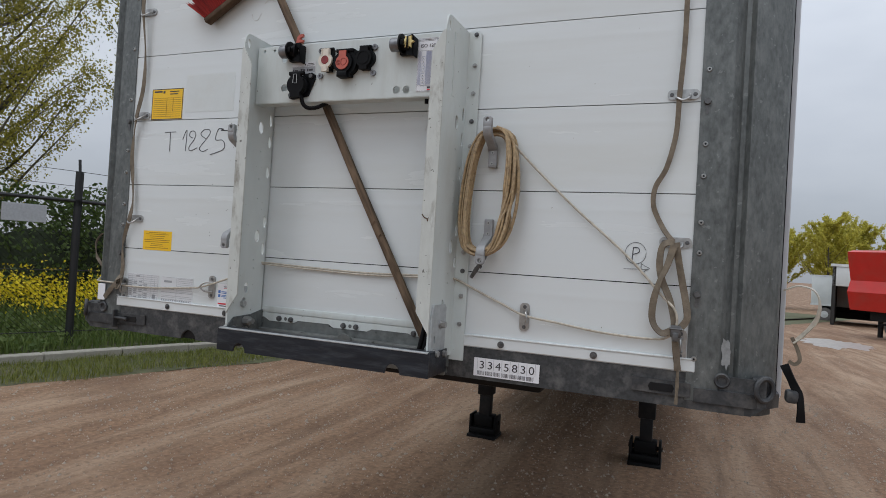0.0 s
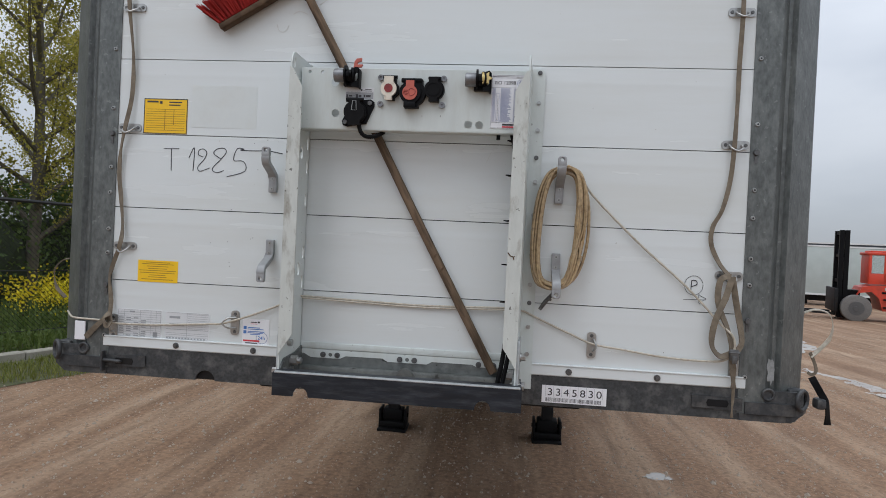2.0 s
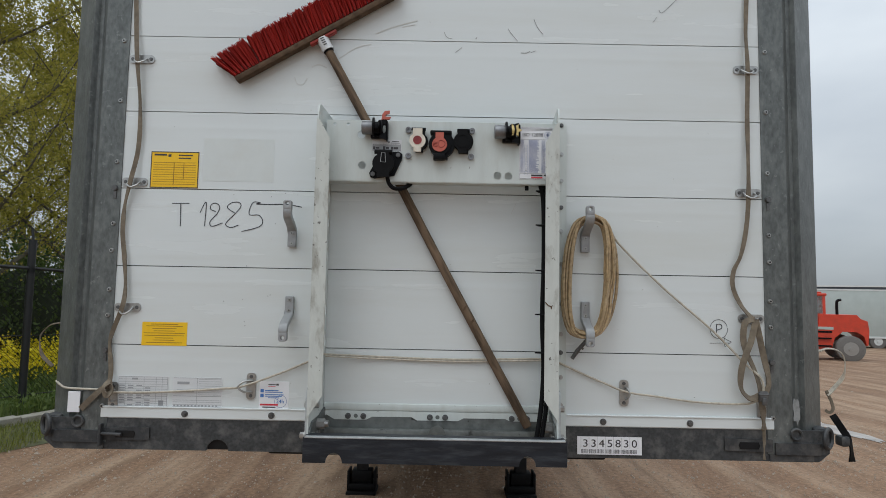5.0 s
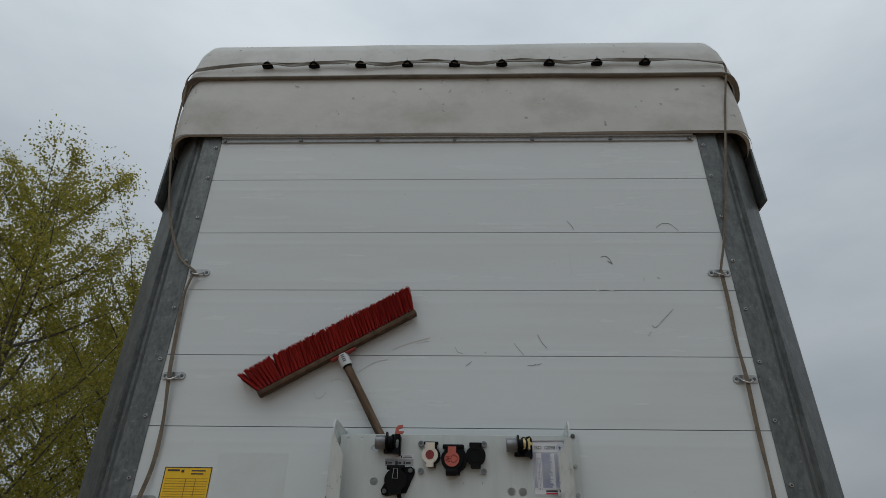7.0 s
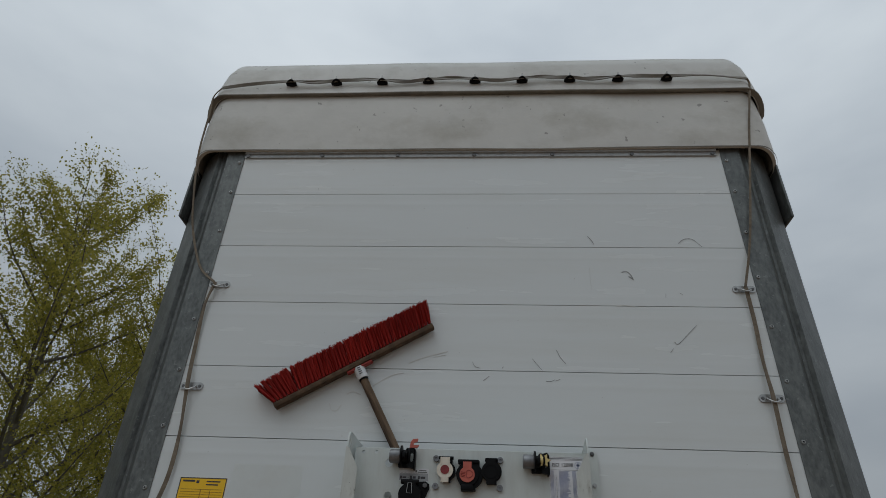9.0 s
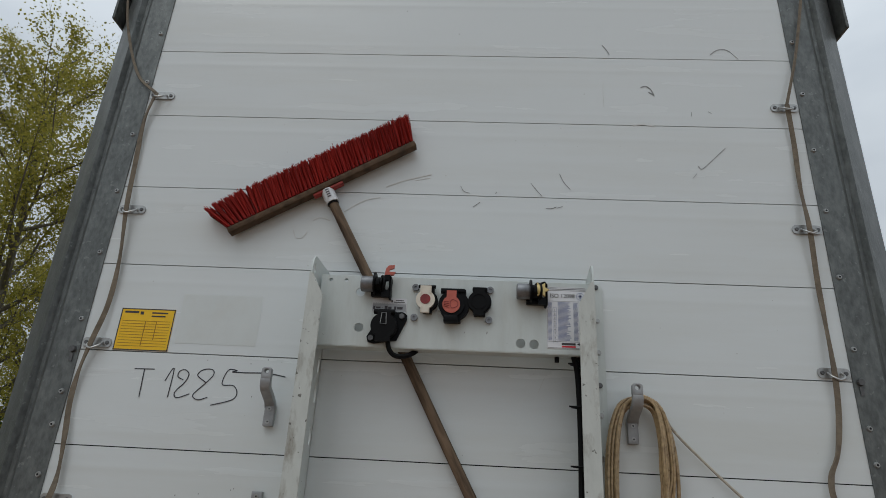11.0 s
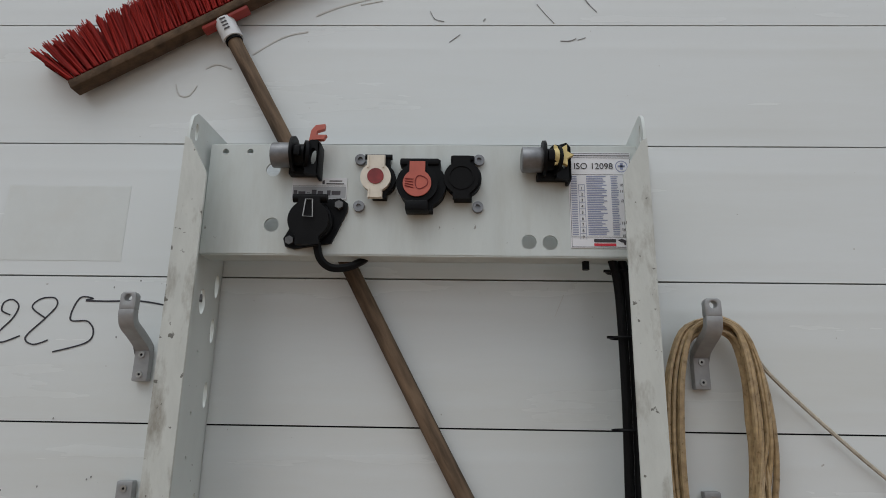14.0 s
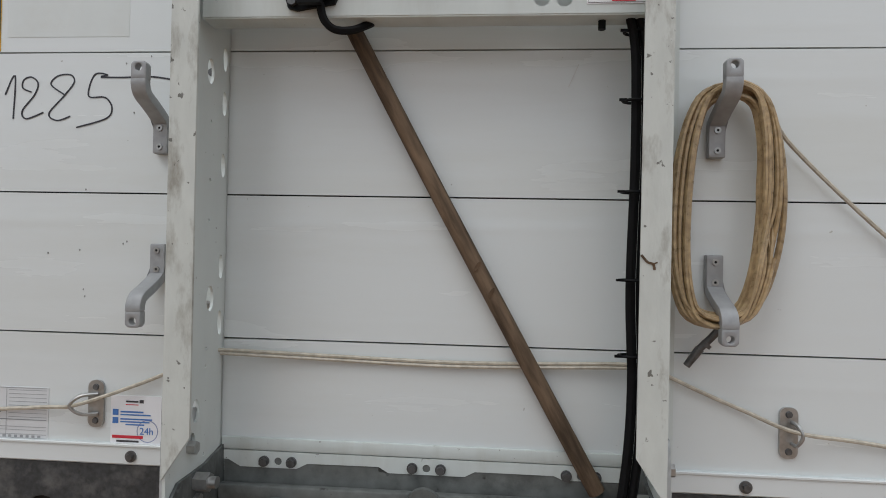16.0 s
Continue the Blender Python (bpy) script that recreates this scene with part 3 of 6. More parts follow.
part("back_plate", box(-0.366, 0.366, -0.0040, -0.0022, 1.410, 1.536), M["galv_mid"], trailer, "stained grey galvanised plate behind the bumper")
part("sill", box(-0.372, 0.372, -0.0065, 0.0, 1.541, 1.564, 0.003), M["frame"], trailer)

# chassis and landing legs
for x in (-0.5, 0.5):
    part("chassis_beam", join(box(x - 0.07, x + 0.07, 1.3, 13.3, 1.385, 1.40), box(x - 0.008, x + 0.008, 1.3, 4.4, 1.31, 1.386), box(x - 0.008, x + 0.008, 4.4, 13.3, 1.02, 1.386), box(x - 0.07, x + 0.07, 4.4, 13.3, 1.0, 1.02)), M["chassis"], trailer)
part("kingpin_plate", join(box(-0.62, 0.62, 0.25, 2.4, 1.33, 1.40, 0.01), cyl((0, 1.6, 1.33), (0, 1.6, 1.22), 0.045)), M["chassis"], trailer)
for x in (-0.745, 0.805):
    leg = part("landing_leg", join(box(x - 0.075, x + 0.075, 4.05, 4.20, 0.42, 1.38, 0.012), box(x - 0.055, x + 0.055, 4.07, 4.18, 0.12, 0.45, 0.008)), M["chassis"], trailer, "black telescopic landing leg")
    part("leg_foot", join(box(x - 0.145, x + 0.145, 3.98, 4.26, -0.03, 0.035, 0.012), box(x - 0.125, x + 0.125, 4.02, 4.22, 0.035, 0.10, 0.015),
                          box(x - 0.14, x - 0.115, 4.03, 4.21, 0.03, 0.22, 0.008), box(x + 0.115, x + 0.14, 4.03, 4.21, 0.03, 0.22, 0.008),
                          box(x - 0.10, x + 0.10, 4.05, 4.20, 0.1, 0.22, 0.015), cyl((x - 0.15, 4.12, 0.15), (x + 0.15, 4.12, 0.15), 0.02)), M["rubber"], leg, "black stabiliser foot")
part("leg_brace", join(box(-0.72, 0.78, 4.1, 4.15, 0.85, 0.93), cyl((0.30, 3.9, 0.72), (0.30, 3.9, 1.36), 0.02)), M["chassis"], trailer)

# unseen underrun guards, added to shade the ground, and cross members below the floor
for s in (-1, 1):
    for z in (0.55, 0.75, 0.95, 1.15):
        part("side_guard", box(s * 1.24, s * 1.27, 4.7, 8.0, z, z + 0.14, 0.008), M["alu"], trailer)
for i in range(12):
    part("cross_member", box(-1.24, 1.24, 2.6 + 0.5 * i, 2.66 + 0.5 * i, 1.30, 1.40), M["chassis"], trailer)

# roof tarpaulin: wraps the front and the corners
def tarp_ring(inset, z, bulge=0.0, side_drop=0.0, seed=0):
    pts, n = [], 10
    xs, r, y0 = 1.335 - inset, 0.095, -0.028 + inset
    plan = [(-xs, 13.5)] + [(-xs, y) for y in np.linspace(2.5, y0 + r + 0.05, 6)]
    plan += [(-xs + r - r * math.cos(a), y0 + r - r * math.sin(a)) for a in np.linspace(0, math.pi / 2, 8)]
    plan += [(x, y0) for x in np.linspace(-xs + r, xs - r, 42)[1:-1]]
    plan += [(xs - r + r * math.sin(a), y0 + r - r * math.cos(a)) for a in np.linspace(0, math.pi / 2, 8)]
    plan += [(xs, y) for y in np.linspace(y0 + r + 0.05, 2.5, 6)] + [(xs, 13.5)]
    for x, y in plan:
        w = noise.noise(Vector((x * 2.2, y * 2.2, z * 3 + seed)))
        side = min(1.0, max(0.0, (y - y0) / r))
        pts.append((x * (1 + 0.004 * w * bulge), y - 0.010 * w * bulge * (1 - side), z - side_drop * side + 0.004 * w))
    return pts

def loft(rings, cap=False):
    bm = bmesh.new()
    vs = [[bm.verts.new(p) for p in r] for r in rings]
    for a, b in zip(vs, vs[1:]):
        for i in range(len(a) - 1):
            bm.faces.new((a[i], a[i + 1], b[i + 1], b[i]))
    if cap:
        bm.faces.new(vs[-1])
    bmesh.ops.recalc_face_normals(bm, faces=bm.faces[:])
    return bm

tarp = part("roof_tarpaulin", loft([tarp_ring(0.012, 3.838, 0.3, 0.06), tarp_ring(0.002, 3.84, 0.3, 0.06), tarp_ring(0.0, 3.90, 0.8, 0.05), tarp_ring(0.0, 4.02, 1.2, 0.03), tarp_ring(0.006, 4.14, 1.0, 0.02),
                                    tarp_ring(0.012, 4.22, 0.5), tarp_ring(0.02, 4.30, 0.5)]), M["tarp"], trailer, "weathered off-white tarpaulin wrapped over the roof")
part("tarp_flap", loft([tarp_ring(0.004, 4.191, 0.4, 0.09, 5), tarp_ring(-0.012, 4.190, 0.4, 0.09, 5), tarp_ring(-0.010, 4.215, 0.9, 0.08, 5), tarp_ring(-0.005, 4.25, 0.9, 0.04, 5), tarp_ring(0.002, 4.31, 0.6, 0, 5),
                       tarp_ring(0.012, 4.39, 0.6, 0, 5), tarp_ring(0.030, 4.452, 0.5, 0, 5), tarp_ring(0.060, 4.478, 0.3, 0, 5), tarp_ring(0.12, 4.495, 0.3, 0, 5), tarp_ring(0.5, 4.505, 0, 0, 5)], True), M["tarp"], tarp, "upper flap with a dark hem")
part("hem", loft([tarp_ring(0.0, 4.186, 0.4, 0.09, 5), tarp_ring(-0.0145, 4.187, 0.4, 0.09, 5), tarp_ring(-0.0165, 4.190, 0.4, 0.09, 5), tarp_ring(-0.016, 4.194, 0.45, 0.088, 5)]), M["tarp_edge"], tarp)
part("lower_hem", loft([tarp_ring(-0.002, 3.836, 0.3, 0.06), tarp_ring(-0.003, 3.841, 0.45, 0.06)]), M["tarp_edge"], tarp)
rail = part("top_rail", join(box(-1.075, 1.06, -0.016, 0.0, 3.828, 3.842, 0.003), box(-1.075, 1.06, -0.008, 0.0, 3.808, 3.829, 0.002)), M["galv_light"], trailer, "aluminium rail below the tarpaulin")
for i in range(7):
    x = -1.06 + i * 0.3505
    part("rail_screw", cyl((x, -0.007, 3.817), (x, -0.014, 3.817), 0.009, seg=10), M["bolt"], rail)
part("rail_gap", box(-1.08, 1.07, -0.012, 0.0, 3.8425, 3.849), M["joint"], rail)
for i in range(9):
    x = -0.925 + i * 0.2285
    part("rope_loop", join(plate(ring_pts(x, 4.260, 0.027, 18, 0.009), [], "y", -0.050, -0.034), tube([(x - 0.022, -0.045, 4.258), (x - 0.008, -0.060, 4.265), (x + 0.008, -0.060, 4.265), (x + 0.022, -0.045, 4.258)], 0.006, 6, 3)), M["rubber"], tarp, "black rope loop")
    part("loop_pin", box(x - 0.003, x + 0.003, -0.068, -0.040, 4.268, 4.286, 0.001, 1), M["steel"], tarp)

# ---- gantry in front of the wall: two folded posts, socket panel, bumper ----
WEB = 0.372
LEAN = Matrix(((1, 0.065, 0, 0), (0, 0.905, 0, 0), (0, 0, 1, 0), (0, 0, 0, 1)))
for side in (-1, 1):
    s = side
    web_out = [(-0.190, 1.47), (-0.190, 2.476), (-0.183, 2.502), (-0.170, 2.513), (-0.155, 2.514), (-0.004, 2.508), (-0.004, 1.47)]
    holes = [ring_pts(-0.168, 2.480, 0.0055, 12, 0.016), ring_pts(-0.075, 2.205, 0.012, 14, 0.022), ring_pts(-0.06, 1.815, 0.013, 14, 0.022),
             ring_pts(-0.10, 1.63, 0.012, 14, 0.020), ring_pts(-0.11, 1.585, 0.009, 12, 0.011)]
    holes += [ring_pts(-0.023, z, 0.008, 12, 0.022) for z in (2.16, 2.24, 2.05, 1.87, 1.77)]
    holes += [ring_pts(-0.07, z, 0.0032, 8) for z in (2.12, 2.02, 1.95, 1.73, 1.70, 1.55)]
    web = part("gantry_post", moved(plate(web_out, holes, "x", s * WEB, s * (WEB + 0.005)), LEAN), M["frame"], trailer, "folded grey-white steel gantry post with chipped paint")
    fl = [(s * (WEB + 0.005), 1.545), (s * (WEB + 0.005), 2.462), (s * (WEB - 0.004), 2.458), (s * 0.335, 2.398), (s * 0.333, 1.612)]
    part("front_flange", moved(plate(fl, [], "y", -0.195, -0.190), LEAN), M["frame_worn"], web, "worn front flange")
    bf = [(s * WEB, 1.455), (s * 0.420, 1.455), (s * 0.420, 2.500), (s * 0.410, 2.512), (s * WEB, 2.512)]
    part("wall_flange", moved(plate(bf, [], "y", -0.010, -0.005), LEAN), M["frame"], web)
    for z in (2.50, 2.40, 2.31, 2.22, 2.14, 2.03, 1.90, 1.80, 1.74, 1.66, 1.57):
        part("flange_bolt", moved(join(cyl((s * 0.402, -0.0095, z), (s * 0.402, -0.013, z), 0.0075, seg=12), cyl((s * 0.402, -0.013, z), (s * 0.402, -0.018, z), 0.005, seg=6)), LEAN), M["bolt"] if z in (2.50, 2.22, 1.74) else M["steel"], web)
    br = [(-0.185, 1.46), (-0.185, 1.60), (-0.175, 1.635), (-0.09, 1.635), (-0.08, 1.625), (-0.08, 1.46)]
    bracket = part("side_bracket", moved(plate(br, [ring_pts(-0.16, 1.53, 0.006, 10, 0.012)], "x", s * (WEB + 0.0055), s * (WEB + 0.012)), LEAN), M["galv_light"], web, "galvanised side bracket with bolts")
    for y, z in ((-0.12, 1.575), (-0.165, 1.49), (-0.105, 1.485)):
        part("bracket_bolt", moved(join(cyl((s * (WEB + 0.012), y, z), (s * (WEB + 0.017), y, z), 0.014, seg=16), cyl((s * (WEB + 0.017), y, z), (s * (WEB + 0.03), y, z), 0.010, seg=6),
                                  cyl((s * (WEB - 0.014), y, z), (s * WEB, y, z), 0.011, seg=6)), LEAN), M["steel"], web)
    inner = [(-0.19, 1.46), (-0.19, 1.505), (-0.16, 1.53), (-0.07, 1.535), (-0.005, 1.55), (-0.005, 1.43)]
    part("inner_plate", moved(plate(inner, [], "x", s * (WEB - 0.006), s * (WEB - 0.0005)), LEAN), M["galv"], web, "galvanised inner plate")
    part("inner_nut", moved(join(cyl((s * (WEB - 0.006), -0.105, 1.515), (s * (WEB - 0.03), -0.105, 1.515), 0.016, seg=6), cyl((s * (WEB - 0.03), -0.105, 1.515), (s * (WEB - 0.042), -0.105, 1.515), 0.010, seg=12)), LEAN), M["steel"], web)

# bumper with two half-round cut-outs in its lower edge
bo = [(-0.392, 1.424), (-0.325, 1.424)] + [(-0.300 + 0.025 * math.cos(a), 1.424 + 0.030 * math.sin(a)) for a in np.linspace(math.pi, 0, 9)]
bo += [(0.243, 1.424)] + [(0.268 + 0.025 * math.cos(a), 1.424 + 0.030 * math.sin(a)) for a in np.linspace(math.pi, 0, 9)] + [(0.384, 1.424), (0.384, 1.497), (-0.392, 1.497)]
bump_face = plate(bo, [], "y", -0.205, -0.198)
bumper = part("bumper", join(bump_face, box(-0.392, 0.384, -0.2045, -0.150, 1.490, 1.499, 0.004), box(-0.392, -0.386, -0.20, -0.06, 1.424, 1.497, 0.002), box(0.378, 0.384, -0.20, -0.06, 1.424, 1.497, 0.002)),
              M["bumper"], trailer, "scuffed black steel bumper bar")
part("worn_edge", box(-0.388, 0.380, -0.2064, -0.190, 1.4945, 1.500, 0.0025), M["galv_light"], bumper, "bare worn upper edge")
part("back_channel", join(box(-0.366, 0.366, -0.030, -0.012, 1.404, 1.487, 0.004), cyl((0.0, -0.03, 1.47), (0.0, -0.04, 1.47), 0.03), cyl((-0.26, -0.03, 1.448), (-0.26, -0.05, 1.448), 0.022)), M["galv_mid"], bumper, "grey steel channel behind the bumper")

# socket panel
po = [(-0.371, 2.279), (0.371, 2.279), (0.371, 2.473), (-0.371, 2.473)]
ph = [ring_pts(-0.259, 2.428, 0.0125, 20), ring_pts(-0.254, 2.329, 0.0125, 20), ring_pts(0.178, 2.303, 0.0125, 20), ring_pts(0.213, 2.302, 0.0125, 20),
      ring_pts(-0.345, 2.461, 0.0055, 12), ring_pts(-0.302, 2.461, 0.0055, 12)]
panel = part("socket_panel", join(plate(po, ph, "y", -0.115, -0.111), box(-0.371, 0.371, -0.114, -0.07, 2.276, 2.280, 0.0015), box(-0.371, 0.371, -0.114, -0.08, 2.4725, 2.476, 0.0015)),
             M["frame"], trailer, "grey-white steel panel with air and electric couplings")
for x, z in ((-0.108, 2.445), (0.095, 2.445), (-0.107, 2.361), (0.093, 2.361)):
    part("panel_bolt", join(plate(ring_pts(x, z, 0.0095, 16), [ring_pts(x, z, 0.0045, 6)], "y", -0.123, -0.115), cyl((x, -0.1155, z), (x, -0.119, z), 0.0044, seg=8)), M["coupling"], panel)

def lid_outline(cx, cz, r, neck, top, foot=0.0, foot_w=0.0):
    """A round socket lid with a straight neck up to the hinge and, if wanted, a square foot."""
    a0 = math.asin(min(1, neck / r))
    pts = [(cx - neck, cz + top), (cx - neck, cz + r * math.cos(a0))]
    if foot:
        a1 = math.asin(foot_w / r)
        pts += [(cx - r * math.sin(a), cz + r * math.cos(a)) for a in np.linspace(a0, math.pi - a1, 14)]
        pts += [(cx - foot_w, cz - foot), (cx + foot_w, cz - foot)]
        pts += [(cx + r * math.sin(a), cz + r * math.cos(a)) for a in np.linspace(math.pi - a1, a0, 14)]
    else:
        pts += [(cx - r * math.sin(a), cz + r * math.cos(a)) for a in np.linspace(a0, 2 * math.pi - a0, 26)]
    return pts + [(cx + neck, cz + r * math.cos(a0)), (cx + neck, cz + top)]

# cream socket with a red disc
so = part("socket", join(plate(lid_outline(-0.072, 2.406, 0.027, 0.0165, 0.040, 0.034, 0.012), [], "y", -0.133, -0.115), cyl((-0.098, -0.131, 2.445), (-0.052, -0.131, 2.445), 0.005, seg=10)), M["black"], panel, "cream capped socket")
part("lid", plate(lid_outline(-0.078, 2.406, 0.0255, 0.015, 0.039, 0.036, 0.012), [], "y", -0.142, -0.133), M["cream"], so, "cream lid")
part("disc", cyl((-0.078, -0.1415, 2.407), (-0.078, -0.1435, 2.407), 0.0138, seg=24), M["darkred"], so, "dark red disc")
for a, b, c, d in ((-0.092, -0.0895, 2.422, 2.444), (-0.0665, -0.064, 2.422, 2.444), (-0.088, -0.0865, 2.371, 2.386), (-0.0695, -0.068, 2.371, 2.386)):
    part("lid_rib", box(a, b, -0.1445, -0.141, c, d), M["cream"], so)
# black socket with a red lamp lid
so = part("socket", join(plate(lid_outline(0.000, 2.395, 0.040, 0.030, 0.043, 0.046, 0.018), [], "y", -0.138, -0.115), box(-0.038, 0.028, -0.142, -0.118, 2.428, 2.440, 0.003)), M["black"], panel, "black socket with a red lamp lid")
part("lid", join(plate(lid_outline(-0.008, 2.394, 0.0345, 0.017, 0.040), [], "y", -0.146, -0.138), box(-0.027, 0.011, -0.149, -0.120, 2.346, 2.364, 0.003)), M["black"], so)
part("lamp_cover", plate(lid_outline(-0.008, 2.393, 0.0235, 0.0130, 0.038), [], "y", -0.1495, -0.146), M["red"], so, "red cover with a headlamp mark")
part("lamp_mark", join(tube([(-0.001, -0.150, 2.405), (-0.008, -0.150, 2.404), (-0.011, -0.150, 2.394), (-0.008, -0.150, 2.384), (-0.001, -0.150, 2.383), (0.008, -0.150, 2.389), (0.009, -0.150, 2.399)], 0.0008, 5, 3, True),
                       *[cyl((-0.028, -0.150, 2.389 + 0.004 * i - 0.001), (-0.014, -0.150, 2.384 + 0.005 * i), 0.0008, seg=5) for i in range(4)]), M["darkred"], so)
# all-black socket
so = part("socket", join(plate(lid_outline(0.068, 2.408, 0.031, 0.019, 0.040, 0.038, 0.015), [], "y", -0.132, -0.115), box(0.047, 0.086, -0.136, -0.116, 2.438, 2.448, 0.003)), M["black"], panel, "black capped socket")
part("lid", join(plate(lid_outline(0.065, 2.406, 0.029, 0.015, 0.039, 0.037, 0.014), [], "y", -0.141, -0.132), plate(ring_pts(0.065, 2.406, 0.021, 24), [ring_pts(0.065, 2.406, 0.0195, 24)], "y", -0.1425, -0.141)), M["rubber"], so)
# black brake socket with its flange
fo = [(-0.226, 2.290), (-0.212, 2.286), (-0.150, 2.296), (-0.126, 2.352), (-0.126, 2.366), (-0.138, 2.374), (-0.165, 2.372), (-0.216, 2.330), (-0.230, 2.303)]
so = part("socket", join(plate(fo, [], "y", -0.122, -0.115), cyl((-0.181, -0.122, 2.330), (-0.181, -0.138, 2.330), 0.034, seg=28, bevel=0.003)), M["black"], panel, "large black brake socket with a wire clip")
part("lid", join(plate(lid_outline(-0.184, 2.329, 0.0335, 0.018, 0.038, 0.042, 0.019), [], "y", -0.150, -0.138), cyl((-0.212, -0.142, 2.367), (-0.156, -0.142, 2.367), 0.0075, seg=12)), M["rubber"], so)
part("wire_clip", tube([(-0.189, -0.153, 2.362), (-0.192, -0.153, 2.333), (-0.176, -0.153, 2.332), (-0.178, -0.153, 2.362)], 0.0011, 6, 1, True), M["steel"], so)
for x, z in ((-0.139, 2.361), (-0.218, 2.299)):
    part("flange_screw", cyl((x, -0.121, z), (x, -0.130, z), 0.0075, seg=6), M["bolt"], so)
part("cable", tube([(-0.172, -0.128, 2.295), (-0.166, -0.125, 2.270), (-0.150, -0.118, 2.256), (-0.125, -0.108, 2.258), (-0.105, -0.095, 2.270), (-0.098, -0.08, 2.280)], 0.0068, 8), M["rubber"], so, "short black cable loop")
# air couplings
def coupling(x, z, tongue, tongue_mat, label):
    """A glad-hand coupling: grey body, black collars, mount and a small coloured tongue."""
    y = -0.140
    c = part("air_coupling", join(cyl((x, y, z), (x + 0.036, y, z), 0.0215, seg=24, bevel=0.002), cyl((x - 0.0005, y, z), (x + 0.002, y, z), 0.019, seg=24)), M["coupling"], panel, label)
    part("collar", join(cyl((x + 0.034, y, z + 0.002), (x + 0.039, y, z + 0.002), 0.0305, seg=24), cyl((x + 0.039, y, z), (x + 0.056, y, z), 0.019, seg=20),
                        cyl((x + 0.052, y, z), (x + 0.057, y + 0.002, z), 0.026, seg=20), box(x + 0.041, x + 0.052, -0.167, -0.160, z - 0.010, z + 0.008, 0.002)), M["black"], c)
    part("mount", join(box(x + 0.026, x + 0.078, -0.134, -0.1145, z - 0.031, z - 0.018, 0.003), plate([(x + 0.056, z - 0.034), (x + 0.080, z - 0.038), (x + 0.080, z + 0.020), (x + 0.074, z + 0.028), (x + 0.062, z + 0.024)],
                       [ring_pts(x + 0.070, z - 0.004, 0.006, 10, 0.015)], "y", -0.148, -0.136), cyl((x + 0.054, y, z + 0.020), (x + 0.076, y, z + 0.021), 0.005, seg=8),
                       box(x + 0.075, x + 0.081, -0.148, -0.115, z - 0.038, z + 0.022, 0.002)), M["black"], c)
    part("tongue", tongue, tongue_mat, c)
    return c
coupling(-0.2535, 2.444, join(plate([(-0.193, 2.468), (-0.184, 2.468), (-0.180, 2.486), (-0.168, 2.490), (-0.167, 2.499), (-0.183, 2.497), (-0.190, 2.488)], [], "y", -0.146, -0.137),
                              plate([(-0.185, 2.469), (-0.168, 2.470), (-0.163, 2.478), (-0.185, 2.478)], [], "y", -0.149, -0.139)), M["red"], "grey air coupling with a red tongue")
star = [(0.2285 + r * math.cos(a), 2.441 + r * math.sin(a)) for a, r in zip(np.linspace(0, 2 * math.pi, 13)[:-1], [0.021, 0.012] * 6)]
coupling(0.1655, 2.438, join(plate([(x, z) for x, z in star], [], "y", -0.156, -0.147), cyl((0.221, -0.140, 2.440), (0.230, -0.142, 2.440), 0.020, seg=16)), M["yellow"], "grey air coupling with a yellow star cap")

# engraved plate between coupling and brake socket
lp = part("label_plate", box(-0.2235, -0.1295, -0.1165, -0.115, 2.374, 2.413), M["paper_clear"], panel, "silver plate with black pictograms")
part("grey_bar", bars([(-0.222, -0.131, 2.376, 2.397)], -0.1163, 0.0004), M["print_grey"], lp)
part("pictogram", bars([(-0.220, -0.214, 2.381, 2.390), (-0.212, -0.200, 2.383, 2.388), (-0.197, -0.192, 2.385, 2.386), (-0.189, -0.181, 2.380, 2.391), (-0.179, -0.170, 2.382, 2.389), (-0.163, -0.157, 2.381, 2.390),
                        (-0.155, -0.140, 2.382, 2.389), (-0.222, -0.131, 2.398, 2.3985), (-0.172, -0.168, 2.401, 2.408), (-0.165, -0.135, 2.401, 2.403), (-0.160, -0.138, 2.406, 2.408)], -0.1165), M["print_dark"], lp)

# wiring sheet with the standard's number
sheet = part("wiring_sheet", box(0.247, 0.353, -0.1162, -0.115, 2.293, 2.462), M["paper"], panel, "white wiring sheet with fine blue tables")
part("border", bars([(0.2485, 0.3515, 2.4598, 2.4606), (0.2485, 0.3515, 2.2945, 2.2953), (0.2485, 0.2491, 2.295, 2.460), (0.3509, 0.3515, 2.295, 2.460), (0.2485, 0.3515, 2.4555, 2.4570), (0.2485, 0.3515, 2.4520, 2.4528),
                     (0.2485, 0.3515, 2.4215, 2.4221), (0.2485, 0.3515, 2.3115, 2.3121)], -0.1162), M["print_dark"], sheet)
text_part("heading", "ISO 12098", 0.0155, 0.256, 2.432, -0.1168, M["print_dark"], sheet)
rows = []
for i in range(34):
    z = 2.4175 - i * 0.0031
    rows += [(0.2505, 0.2605, z, z + 0.0013), (0.2765, 0.2765 + 0.022 + 0.013 * random.random(), z, z + 0.0016), (0.3175, 0.3265 + 0.004 * random.random(), z, z + 0.0013), (0.3425, 0.3495, z, z + 0.0012)]
part("table_print", bars(rows, -0.1162), M["print_blue"], sheet)
cells = []
for i in range(9):
    z = 2.4035 - i * 0.0107
    cells += [(0.2630, 0.2735, z - 0.0004, z + 0.0004), (0.2630, 0.2636, z - 0.0107, z), (0.2729, 0.2735, z - 0.0107, z)]
    text_part("number", str(i + 1), 0.0068, 0.2665, z - 0.0085, -0.1168, M["print_dark"], sheet)
